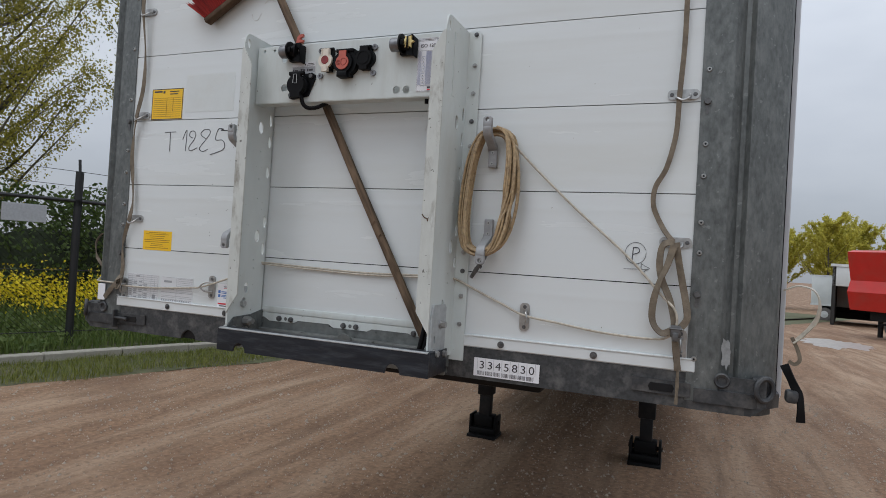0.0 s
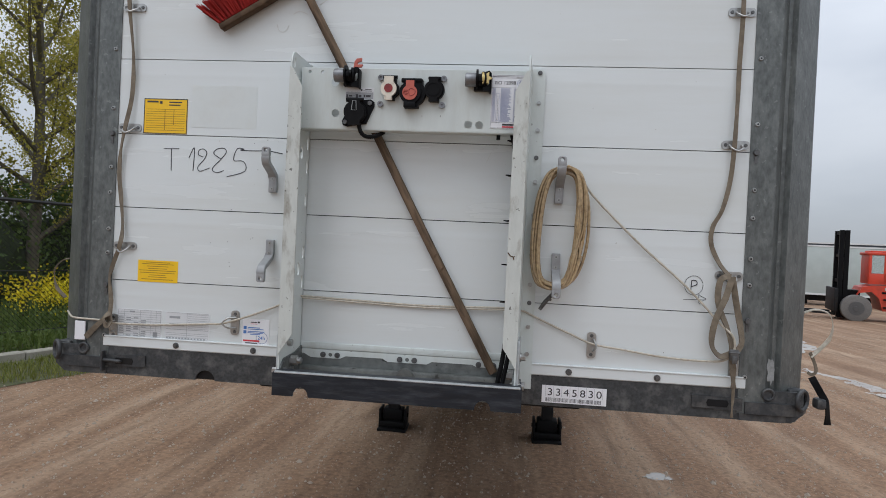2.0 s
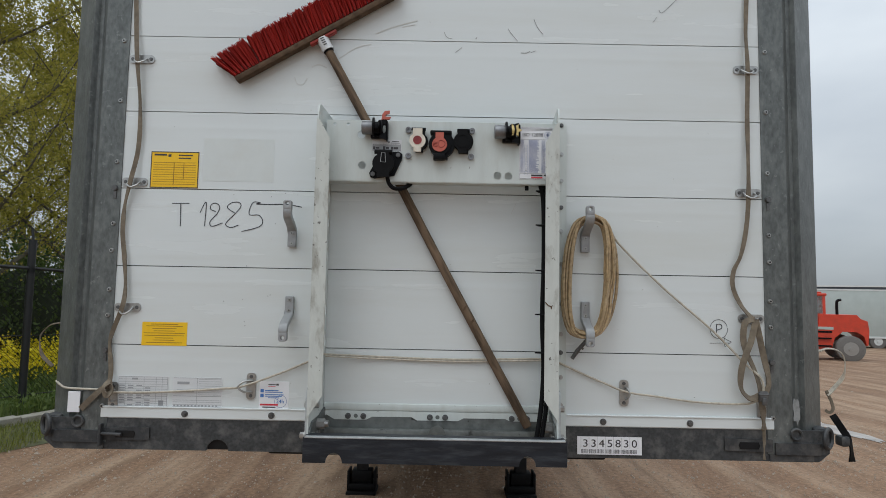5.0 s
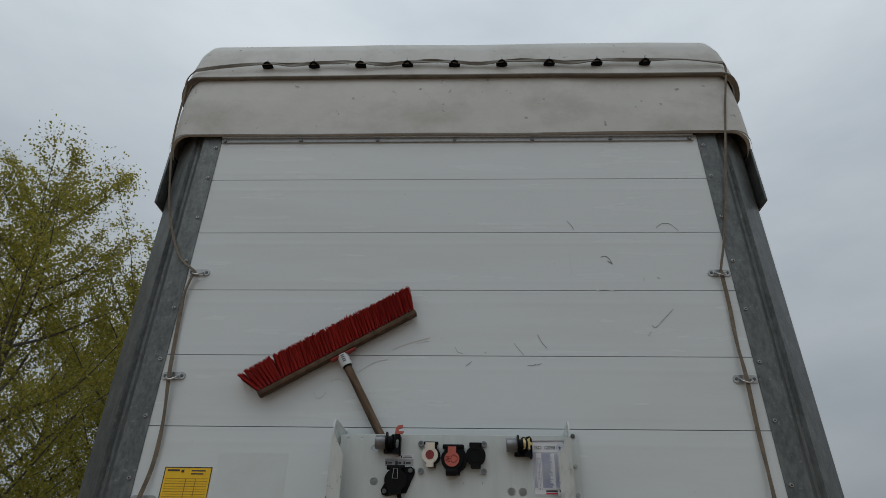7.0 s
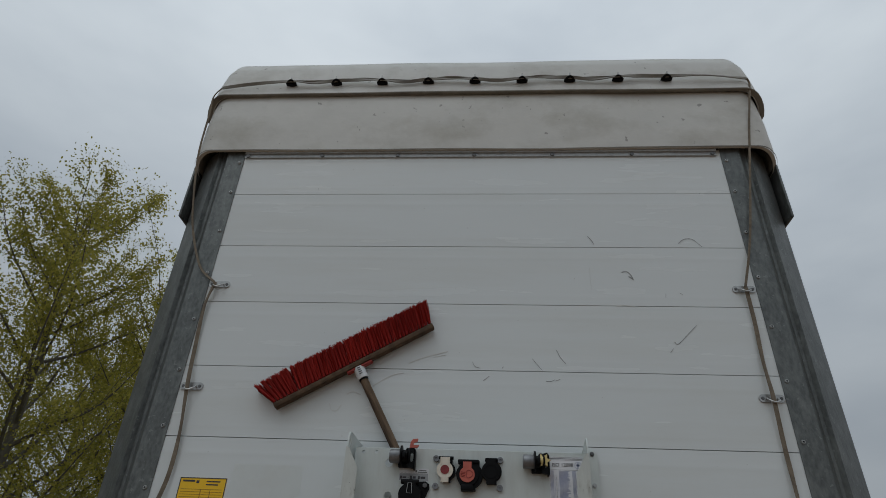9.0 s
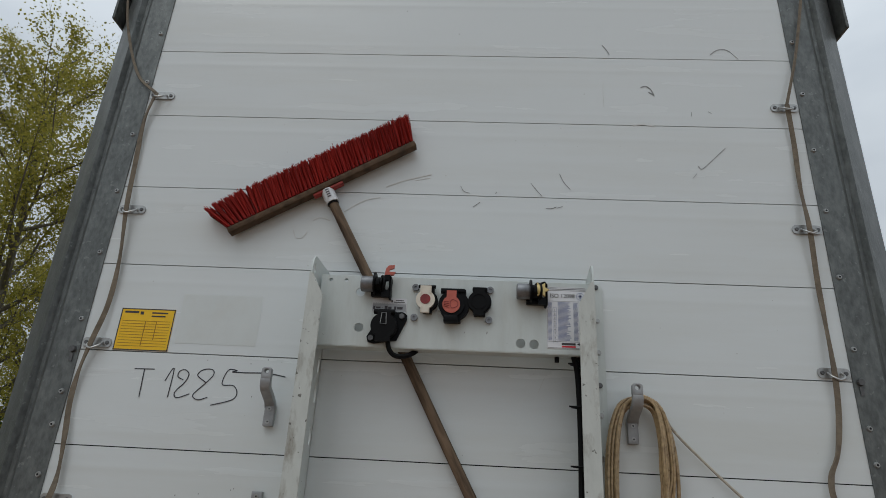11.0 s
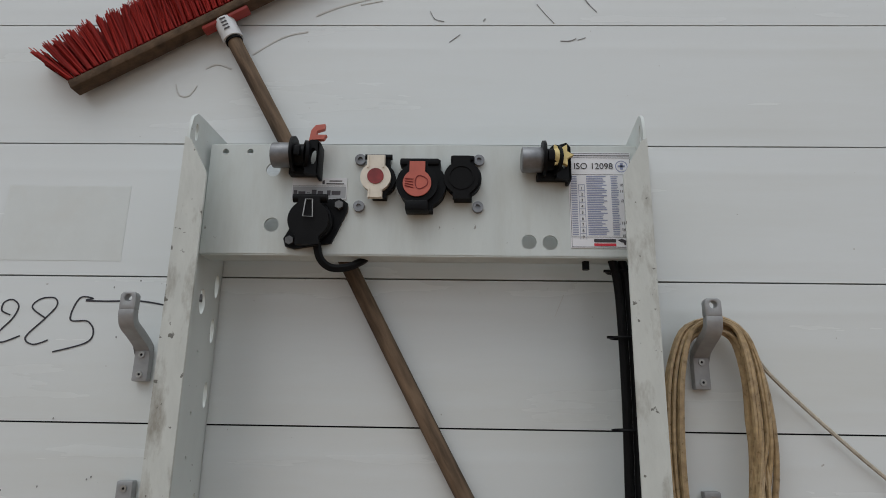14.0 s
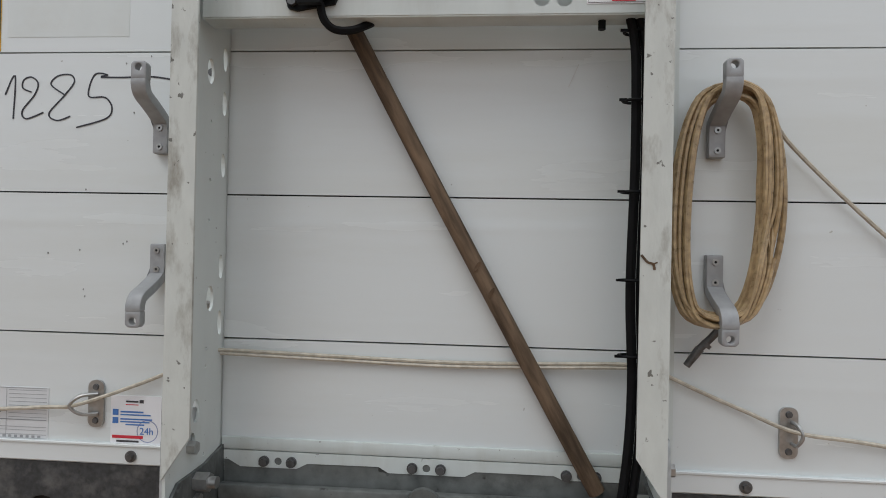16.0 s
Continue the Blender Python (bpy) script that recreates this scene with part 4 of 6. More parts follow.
for i, (word, z) in enumerate((("10", 2.405), ("11", 2.394), ("12", 2.377), ("13", 2.338), ("14", 2.327), ("15", 2.316))):
    text_part("number", word, 0.0066, 0.3315, z - 0.004, -0.1168, M["print_dark"], sheet)
part("printed_grid", bars(cells, -0.1162), M["print_blue"], sheet)
part("stamp", plate(ring_pts(0.337, 2.437, 0.0105, 24), [ring_pts(0.337, 2.437, 0.0092, 24)], "y", -0.1166, -0.1162), M["print_blue"], sheet)
part("stamp_mark", bars([(0.331, 0.343, 2.4355, 2.439), (0.3345, 0.3395, 2.431, 2.443)], -0.1162), M["print_blue"], sheet)
part("maker_bar", bars([(0.285, 0.321, 2.3030, 2.3085)], -0.1162), M["print_dark"], sheet)
part("maker_bar_red", bars([(0.285, 0.321, 2.2965, 2.3010)], -0.1162), M["print_red"], sheet)
part("maker_mark", plate([(0.324, 2.307), (0.331, 2.3095), (0.338, 2.306), (0.337, 2.2985), (0.335, 2.2985), (0.333, 2.303), (0.329, 2.3035)], [], "y", -0.1166, -0.1162), M["print_dark"], sheet)

# black cables down the inside of the post
for dx, r in ((0.006, 0.0078), (0.0215, 0.0072)):
    part("post_cable", tube([(0.312 + dx, -0.095, 2.28), (0.324 + dx, -0.085, 2.22), (0.327 + dx, -0.08, 2.05), (0.323 + dx, -0.08, 1.85), (0.327 + dx, -0.085, 1.70), (0.318 + dx, -0.10, 1.58), (0.300 + dx, -0.11, 1.47)], r, 10), M["rubber"], trailer, "black cable tied along the gantry post")
for z in (2.26, 2.15, 2.005, 1.865, 1.745):
    part("cable_tie", join(tube([(0.335 + 0.024 * math.cos(a), -0.082 + 0.014 * math.sin(a), z) for a in np.linspace(0, 2 * math.pi, 13)[:-1]], 0.0025, 5, 1, True), box(0.304, 0.315, -0.094, -0.090, z - 0.002, z + 0.002)), M["black"], trailer)
part("cable_stub", cyl((0.275, -0.09, 2.28), (0.275, -0.09, 2.262), 0.006), M["black"], trailer)

# ---- fittings on the wall ----
def wall_hook(x, base, tip, label):
    """A cast hook: a screwed foot, an arm that leans out, and an upright tip with a hole."""
    s = 1 if tip > base else -1
    z0 = base
    path = [(x, -0.0105, z0), (x, -0.0105, z0 + s * 0.050), (x, -0.018, z0 + s * 0.062), (x, -0.048, z0 + s * 0.079), (x, -0.074, z0 + s * 0.092), (x, -0.082, z0 + s * 0.106), (x, -0.082, z0 + s * 0.116)]
    zt, zb = tip, z0 + s * 0.115
    tip_pts = [(x - 0.0138, zb), (x + 0.0138, zb), (x + 0.0138, zt - s * 0.005), (x + 0.009, zt), (x - 0.009, zt), (x - 0.0138, zt - s * 0.005)]
    bm = join(ribbon(path, 0.0276, 0.017, 5), plate(tip_pts, [ring_pts(x, zt - s * 0.011, 0.0058, 14)], "y", -0.0905, -0.0735))
    bmesh.ops.bevel(bm, geom=[e for e in bm.edges if len(e.link_faces) == 2 and e.calc_face_angle(0) > 0.6], offset=0.0026, segments=2, affect="EDGES", profile=0.5)
    hook = part("wall_hook", bm, M["alu"], trailer, label)
    for k in (0.012, 0.046):
        part("hook_screw", plate(ring_pts(x, z0 + s * k, 0.0056, 14), [ring_pts(x, z0 + s * k, 0.0024, 8)], "y", -0.0212, -0.0185), M["steel"], hook)
        part("screw_socket", cyl((x, -0.0185, z0 + s * k), (x, -0.0196, z0 + s * k), 0.0026, seg=8), M["joint"], hook)
for x in (-0.494, 0.481):
    wall_hook(x, 2.071, 2.217, "grey cast aluminium hook pointing up")
    wall_hook(x, 1.908, 1.765, "grey cast aluminium hook pointing down")

def ring_plate(x, z, upright, hang):
    """A small screwed plate with a round wire ring."""
    w, h = (0.015, 0.043) if upright else (0.043, 0.014)
    o = [(x + (w - 0.012) * sx + 0.012 * math.cos(a), z + (h - 0.012) * sz + 0.012 * math.sin(a)) for sx, sz, a0 in ((1, 1, 0), (-1, 1, 90), (-1, -1, 180), (1, -1, 270)) for a in np.radians(np.linspace(a0, a0 + 90, 5))]
    p = part("ring_plate", plate(o, [], "y", -0.005, -0.0005), M["steel"], trailer, "small steel ring plate")
    for d in (-0.031, 0.031):
        c = (x, z + d) if upright else (x + d, z)
        part("plate_screw", cyl((c[0], -0.004, c[1]), (c[0], -0.008, c[1]), 0.0065, 0.005, 10), M["bolt"], p)
    if upright:
        part("ring", tube([(x + 0.005 + hang * 0.0, -0.006, z + 0.018), (x + hang * 0.02, -0.020, z + 0.016), (x + hang * 0.036, -0.026, z), (x + hang * 0.02, -0.020, z - 0.016), (x + 0.005, -0.006, z - 0.018)], 0.0032, 8), M["steel"], p, "wire ring")
    else:
        part("ring", tube([(x - 0.018, -0.006, z), (x - 0.017, -0.022, z - 0.012), (x, -0.030, z - 0.022), (x + 0.017, -0.022, z - 0.012), (x + 0.018, -0.006, z)], 0.0032, 8), M["steel"], p, "wire ring")
for x, z in [(s * 1.032, z) for s in (-1, 1) for z in (3.136, 2.707, 2.282, 1.862)]:
    ring_plate(x, z, False, 0)
ring_plate(-0.612, 1.612, True, -1)
ring_plate(0.610, 1.612, True, 0.35)
ring_plate(1.060, 1.575, True, 0)
ring_plate(-1.062, 1.575, True, 0)

# stickers
st = part("yellow_sticker", box(-0.983, -0.821, -0.0012, 0.0, 2.264, 2.388), M["sign_yellow"], trailer, "yellow data sticker with dark print")
part("sticker_border", bars([(-0.983, -0.821, 2.385, 2.388), (-0.983, -0.821, 2.264, 2.267), (-0.983, -0.980, 2.264, 2.388), (-0.824, -0.821, 2.264, 2.388)], -0.0012), M["print_dark"], st)
part("sticker_print", bars([(-0.972, -0.930, 2.374, 2.380), (-0.925, -0.915, 2.370, 2.379), (-0.890, -0.842, 2.374, 2.378), (-0.890, -0.848, 2.364, 2.368)], -0.0012), M["print_dark"], st)
part("sticker_lines", bars([(-0.974, -0.830, z, z + 0.0012) for z in np.linspace(2.276, 2.350, 10)] + [(-0.905, -0.903, 2.276, 2.350), (-0.872, -0.870, 2.296, 2.350)], -0.0012), M["print_brown"], st)
st = part("yellow_sticker", box(-0.981, -0.832, -0.0012, 0.0, 1.738, 1.815), M["sign_yellow"], trailer, "yellow notice sticker with small print")
part("sticker_print", bars([(-0.907 - w, -0.907 + w, z, z + 0.0018) for z, w in ((1.807, 0.045), (1.801, 0.06), (1.793, 0.04), (1.785, 0.035), (1.778, 0.068), (1.770, 0.065), (1.762, 0.03), (1.755, 0.035), (1.747, 0.06))], -0.0012), M["print_brown"], st)
part("faint_residue", box(-0.806, -0.568, -0.0006, 0.0, 2.290, 2.438), M["residue"], trailer, "faint rectangle left by a removed sticker")
st = part("data_sheet", box(-1.051, -0.884, -0.001, 0.0, 1.538, 1.638), M["paper_clear"], trailer, "silver-white sticker with fine tables")
rects = [(-1.048, -0.887, z, z + 0.0009) for z in np.linspace(1.541, 1.635, 13)] + [(x, x + 0.0009, 1.541, 1.636) for x in (-1.048, -1.025, -0.965, -0.925, -0.905, -0.888)]
rects += [(-1.045 + 0.028 * i, -1.045 + 0.028 * i + 0.018, 1.543 + 0.0078 * j, 1.5465 + 0.0078 * j) for i in range(4) for j in range(9) if (i * 7 + j * 3) % 5]
part("table_print", bars(rects + [(-1.005, -0.985, 1.626, 1.632), (-0.915, -0.898, 1.543, 1.560)], -0.001), M["print_grey"], st)
st = part("data_sheet", box(-0.870, -0.707, -0.001, 0.0, 1.539, 1.636), M["paper_clear"], trailer, "silver-white sticker with fine tables")
rects = [(-0.867, -0.710, z, z + 0.0009) for z in (1.541, 1.548, 1.556, 1.562, 1.575, 1.5755, 1.634)] + [(-0.785, -0.710, z, z + 0.0009) for z in np.linspace(1.58, 1.63, 8)]
rects += [(-0.865 + 0.0115 * i, -0.865 + 0.0115 * i + 0.006, 1.5425, 1.547) for i in range(13)] + [(-0.855, -0.800, 1.588, 1.596), (-0.855, -0.815, 1.614, 1.622), (-0.79, -0.789, 1.541, 1.634)]
part("table_print", bars(rects, -0.001), M["print_grey"], st)
st = part("service_sticker", box(-0.585, -0.488, -0.0012, 0.0, 1.538, 1.628), M["paper"], trailer, "white service sticker with blue and red print")
part("blue_squares", bars([(-0.581, -0.570, 1.592, 1.603), (-0.581, -0.570, 1.577, 1.588)], -0.0012), M["print_strong"], st)
part("sticker_lines", bars([(-0.566, -0.522, 1.597, 1.600), (-0.566, -0.508, 1.592, 1.5945), (-0.566, -0.505, 1.584, 1.5865), (-0.566, -0.510, 1.579, 1.5815), (-0.556, -0.520, 1.574, 1.5765)], -0.0012), M["print_strong"], st)
part("sticker_mark", bars([(-0.556, -0.532, 1.616, 1.619), (-0.530, -0.522, 1.615, 1.621)], -0.0012), M["print_dark"], st)
part("red_bar", bars([(-0.581, -0.522, 1.550, 1.5555), (-0.556, -0.532, 1.611, 1.6125)], -0.0012), M["print_red"], st)
part("grey_bar", bars([(-0.573, -0.530, 1.543, 1.5465)], -0.0012), M["print_dark"], st)
part("ring_mark", plate(ring_pts(-0.514, 1.564, 0.0205, 24), [ring_pts(-0.514, 1.564, 0.0190, 24)], "y", -0.0016, -0.0012), M["print_blue"], st)
text_part("hours", "24h", 0.018, -0.529, 1.558, -0.0017, M["print_strong"], st)
st = part("number_label", box(0.457, 0.667, -0.0056, -0.004, 1.414, 1.471), M["paper"], trailer, "white inventory label with black digits and barcodes")
for i, d in enumerate("3345830"):
    text_part("digit", d, 0.034, 0.474 + i * 0.0265, 1.4385, -0.0061, M["print_dark"], st, squeeze=1.15)
rng = random.Random(5)
part("barcode", bars([(0.470 + i * 0.0262 + k * 0.0026, 0.470 + i * 0.0262 + k * 0.0026 + rng.choice((0.0009, 0.0016)), 1.418, 1.431) for i in range(7) for k in range(9)], -0.0056), M["print_dark"], st)
part("printed_grid", bars([(0.4705 + 0.0265 * i - 0.002, 0.4705 + 0.0265 * i - 0.0012, 1.4345, 1.470) for i in range(8)], -0.0056), M["print_grey"], st)

# felt-pen writing
def smooth_xz(pts):
    return [(p.x, p.z) for p in smooth_path([(x, 0, z) for x, z in pts], 4)]
pen = part("pen_writing", join(stroke([(-0.904, 2.212), (-0.846, 2.213)], 0.0026, -0.0008), stroke([(-0.875, 2.213), (-0.873, 2.135)], 0.0026, -0.0011), stroke([(-0.809, 2.182), (-0.790, 2.218), (-0.792, 2.137)], 0.0026, -0.0008),
           stroke(smooth_xz([(-0.757, 2.187), (-0.774, 2.195), (-0.772, 2.210), (-0.757, 2.215), (-0.744, 2.203), (-0.751, 2.181), (-0.774, 2.152), (-0.766, 2.137), (-0.732, 2.149)]), 0.0026, -0.0008),
           stroke(smooth_xz([(-0.691, 2.182), (-0.718, 2.201), (-0.705, 2.217), (-0.680, 2.219), (-0.673, 2.205), (-0.692, 2.180), (-0.721, 2.147), (-0.705, 2.134), (-0.679, 2.142)]), 0.0026, -0.0008),
           stroke(smooth_xz([(-0.621, 2.216), (-0.608, 2.219), (-0.633, 2.219), (-0.644, 2.180), (-0.612, 2.177), (-0.598, 2.158), (-0.609, 2.138), (-0.667, 2.121)]), 0.0026, -0.0008), stroke([(-0.621, 2.2145), (-0.578, 2.214), (-0.520, 2.215), (-0.468, 2.207)], 0.003, -0.0008)),
     M["ink"], trailer, "felt-pen writing T 1225")
part("pen_mark", join(stroke([(0.926 + 0.029 * math.cos(a), 1.826 + 0.031 * math.sin(a)) for a in np.linspace(0.3, 6.4, 14)], 0.0013, -0.0008), stroke([(0.917, 1.803), (0.919, 1.842)], 0.0025, -0.0008),
                      stroke([(0.919, 1.842), (0.933, 1.841), (0.935, 1.829), (0.919, 1.822)], 0.0025, -0.0011), stroke([(0.895, 1.779), (0.962, 1.781)], 0.0013, -0.0008),
                      stroke([(0.943, 1.797), (0.954, 1.790), (0.966, 1.784), (0.955, 1.777), (0.945, 1.769), (0.943, 1.797)], 0.0013, -0.0011)), M["ink"], trailer, "felt-pen letter P in a circle with an arrow")
part("pen_bar", box(-0.3822, -0.3800, -0.158, -0.137, 2.06, 2.155), M["ink"], trailer)

# scratches and scuffs in the coating
def scratch(pts, w=0.0022, m="scratch"):
    part("scratch", stroke(pts, w * 0.62, -0.0008), M[m], trailer)
scratch([(0.717, 2.871), (0.730, 2.888)]); scratch([(0.738, 2.915), (0.750, 2.906), (0.790, 2.944), (0.828, 2.982)], 0.0028)
scratch([(0.580, 3.208), (0.598, 3.213), (0.613, 3.200), (0.622, 3.176)], 0.005); scratch([(0.605, 3.190), (0.622, 3.178)], 0.006)
scratch([(0.462, 3.380), (0.478, 3.356), (0.484, 3.340)], 0.004); scratch([(0.458, 3.229), (0.456, 3.180), (0.457, 3.128)], 0.0010, "scuff")
scratch([(0.822, 3.347), (0.845, 3.366), (0.872, 3.369), (0.888, 3.360)], 0.004); scratch([(0.888, 3.360), (0.912, 3.330)], 0.0016)
scratch([(0.546, 3.059), (0.575, 3.063), (0.614, 3.058)], 0.006, "scuff"); scratch([(-0.001, 2.823), (0.009, 2.805), (0.028, 2.799)])
scratch([(0.218, 2.839), (0.233, 2.818), (0.252, 2.795)]); scratch([(0.307, 2.875), (0.320, 2.845), (0.339, 2.821)], 0.003); scratch([(0.039, 2.751), (0.061, 2.769)])
scratch([(0.263, 2.754), (0.282, 2.754), (0.295, 2.760)], 0.003); scratch([(0.298, 2.756), (0.314, 2.762)]); scratch([(0.108, 2.800), (0.112, 2.806)], 0.004)
scratch([(-0.509, 2.655), (-0.500, 2.632), (-0.480, 2.630), (-0.466, 2.652)], 0.004, "scuff"); scratch([(-0.452, 2.690), (-0.430, 2.700), (-0.400, 2.690)], 0.005, "scuff")
scratch([(-0.360, 2.722), (-0.300, 2.762), (-0.250, 2.775)], 0.005, "scuff"); scratch([(-0.236, 2.812), (-0.180, 2.836), (-0.093, 2.862)], 0.006, "scuff"); scratch([(-0.145, 2.838), (-0.100, 2.848)], 0.004, "scuff")
scratch([(0.235, 2.195), (0.252, 2.235)], 0.002, "scuff"); scratch([(0.735, 3.10), (0.737, 3.115)]); scratch([(0.79, 3.118), (0.80, 3.112)])
for x, z in ((-0.22, 3.52), (0.02, 3.60), (-0.70, 3.63), (0.95, 3.60), (-0.03, 3.42), (0.842, 1.602), (0.90, 1.515), (-0.645, 2.006), (-0.654, 1.894), (-0.716, 1.887), (-0.570, 1.907), (-0.563, 1.911), (-0.642, 1.808), (-0.645, 1.821), (-0.524, 2.253), (-0.572, 2.240), (-0.555, 2.149)):
    part("speck", plate(ring_pts(x, z, 0.0013, 8, 0.0019), [], "y", -0.0008, 0.0), M["scratch"], trailer)
rust = part("rust_crack", join(stroke([(0.322, 1.905), (0.331, 1.895), (0.339, 1.892), (0.341, 1.884)], 0.0035, -0.1772), stroke([(0.339, 1.892), (0.345, 1.895)], 0.002, -0.1774)), M["wood_block"], trailer)


# ---- things that hang on the trailer ----
# broom
broom = thing("broom", "red push broom with a weathered wooden handle, wedged against the wall", "broom", (0, 0, 0))
A, B = Vector((-0.696, 0, 2.629)), Vector((-0.150, 0, 2.950))
ax = (B - A).normalized()
up = Vector((-ax.z, 0, ax.x))
ROT = Matrix(((ax.x, 0, up.x, A.x), (0, 1, 0, 0), (ax.z, 0, up.z, A.z), (0, 0, 0, 1)))
LEN = (B - A).length
part("brush_block", moved(box(0, LEN, -0.046, -0.014, -0.010, 0.009, 0.003), ROT), M["wood_block"], broom, "dark dirty wooden brush block")
rng = np.random.default_rng(3)
vs, fs = [], []
for row in range(5):
    for k in range(47):
        u0, w0 = 0.008 + (LEN - 0.016) * k / 46, -0.017 - 0.025 * row / 4
        lean = 0.46 * max(0, 1 - k / 9.0) ** 1.2 - 0.10 - 0.15 * (k / 46) ** 2 + 0.03 * rng.normal()
        for j in range(20):
            a, l = rng.uniform(0, 6.28), 0.094 + rng.normal() * 0.0025
            u, w = u0 + 0.0042 * math.cos(a), w0 + 0.0034 * math.sin(a)
            ln = -lean + rng.normal() * 0.034
            tip = (u + l * ln, w + rng.normal() * 0.006 + 0.35 * (w0 + 0.030) , 0.012 + l * math.sqrt(max(0.1, 1 - ln * ln)))
            i = len(vs)
            r = 0.0014
            for p, q in (((u, w, 0.011), r), (tip, r * 0.8)):
                for c, s2 in ((1, 0), (-0.5, 0.87), (-0.5, -0.87)):
                    vs.append(ROT @ Vector((p[0] + q * c, p[1] + q * s2, p[2])))
            fs += [(i, i + 1, i + 4, i + 3), (i + 1, i + 2, i + 5, i + 4), (i + 2, i, i + 3, i + 5), (i + 3, i + 4, i + 5)]
raw("bristles", vs, fs, M["bristle"], broom, "dense red plastic bristles", "stuff")
hd = (Vector((0.294, 0, 1.500)) - Vector((-0.389, 0, 2.735))).normalized()
top = Vector((-0.404, -0.026, 2.762))
part("ferrule", join(moved(box(0.275, 0.375, -0.042, -0.018, -0.019, -0.010, 0.003), ROT), cyl(top - hd * 0.02, top + hd * 0.02, 0.017, seg=16)), M["ferrule"], broom, "red plastic socket")
part("paper_tag", cyl(top - hd * 0.020, top + hd * 0.026, 0.0205, seg=16), M["paper_clear"], broom, "silver paper tag with bar print")
part("tag_ring", cyl(top + hd * 0.026, top + hd * 0.032, 0.0170, seg=14), M["black"], broom)
part("tag_print", join(*[moved(box(-0.006 + 0.0, 0.006, -0.0003, 0.0, 0, 0.0035), Matrix.Translation(top + hd * (-0.012 + 0.008 * i) + Vector((0, -0.0209, 0))) @ Matrix.Rotation(radians(-28), 4, "Y")) for i in range(4)]), M["print_dark"], broom)
end = Vector((0.293, -0.019, 1.502))
part("handle", tube([top + hd * 0.03, top.lerp(end, 0.3) + Vector((0.002, 0, 0)), top.lerp(end, 0.62) + Vector((-0.002, 0.001, 0)), end], 0.0145, 14, 10), M["wood"], broom, "long weathered wooden handle with knots")
for k, w in ((0.70, 0.011), (0.735, 0.008)):
    p = top.lerp(end, k)
    part("knot", moved(plate(ring_pts(0, 0, 0.0035, 10, 0.010), [], "y", -0.0149, -0.012), Matrix.Translation(p) @ Matrix.Rotation(radians(29), 4, "Y")), M["wood_block"], broom)

# coiled hose on the two hooks
hose = thing("coiled_hose", "long tan plastic hose coiled over two wall hooks", "hose", (0, 0, 0))
rng = random.Random(11)
pts = []
TURNS = 25
for k in range(TURNS):
    out_l, out_r, o = rng.uniform(0.058, 0.086), rng.uniform(0.052, 0.082), rng.uniform(-0.056, -0.020)
    hi, lo = 2.180 + rng.uniform(-0.012, 0.010), 1.798 + rng.uniform(-0.008, 0.014)
    for a in range(16):
        t = 2 * math.pi * a / 16
        c, s2 = math.cos(t), math.sin(t)
        f = abs(c) ** 0.62 * (1 if c > 0 else -1)
        x = 0.484 + (out_r if c > 0 else out_l) * f + 0.010 * s2
        z = (hi + lo) / 2 + (hi - lo) / 2 * (abs(s2) ** 0.85) * (1 if s2 > 0 else -1)
        pts.append((x - 0.020 * (2.0 - z) * 0.9, o + 0.012 * s2 - 0.012, z))
part("hose_coil", tube(pts, 0.0039, 6, 3), M["hose"], hose)
part("loose_turn", tube([(0.500, -0.05, 2.192), (0.543, -0.050, 2.165), (0.572, -0.045, 2.08), (0.577, -0.045, 1.97), (0.562, -0.045, 1.88), (0.535, -0.05, 1.825), (0.500, -0.05, 1.800)], 0.0052, 8, 6), M["hose"], hose)
part("end_fitting", join(tube([(0.490, -0.045, 1.800), (0.474, -0.035, 1.775), (0.455, -0.028, 1.752)], 0.0065, 8), cyl((0.455, -0.028, 1.752), (0.436, -0.022, 1.722), 0.0075, 0.006, 10), cyl((0.466, -0.032, 1.762), (0.462, -0.031, 1.757), 0.009, seg=10)), M["bolt"], hose, "dark metal end fitting")

# customs cord: along the bottom, through the rings, up to the hose
cord = thing("customs_cord", "thin dirty cream cord strung through the rings along the wall", "cord", (0, 0, 0))
part("cord_run", tube([(-1.306, 0.085, 1.604), (-1.262, 0.038, 1.598), (-1.212, -0.002, 1.595), (-1.106, -0.012, 1.593), (-1.068, -0.02, 1.587), (-0.916, -0.010, 1.588), (-0.709, -0.010, 1.603), (-0.638, -0.024, 1.613), (-0.528, -0.011, 1.652), (-0.430, -0.010, 1.694), (-0.380, -0.02, 1.716),
                       (-0.368, -0.02, 1.721), (-0.169, -0.008, 1.715), (0.059, -0.008, 1.711), (0.326, -0.014, 1.719), (0.372, -0.02, 1.715), (0.395, -0.015, 1.708), (0.464, -0.010, 1.677), (0.537, -0.010, 1.647), (0.612, -0.024, 1.619),
                       (0.717, -0.010, 1.604), (0.841, -0.010, 1.589), (0.979, -0.012, 1.585), (1.027, -0.03, 1.597), (1.047, -0.04, 1.629), (1.041, -0.04, 1.673), (0.999, -0.025, 1.716), (0.901, -0.014, 1.819), (0.739, -0.014, 1.958), (0.600, -0.022, 2.090), (0.560, -0.045, 2.135)], 0.0036, 7, 8), M["cord"], cord)
part("cord_twin", tube([(-0.368, -0.026, 1.716), (-0.169, -0.010, 1.7085), (0.059, -0.010, 1.7045), (0.326, -0.016, 1.713), (0.368, -0.020, 1.712)], 0.0030, 6, 8), M["cord"], cord)

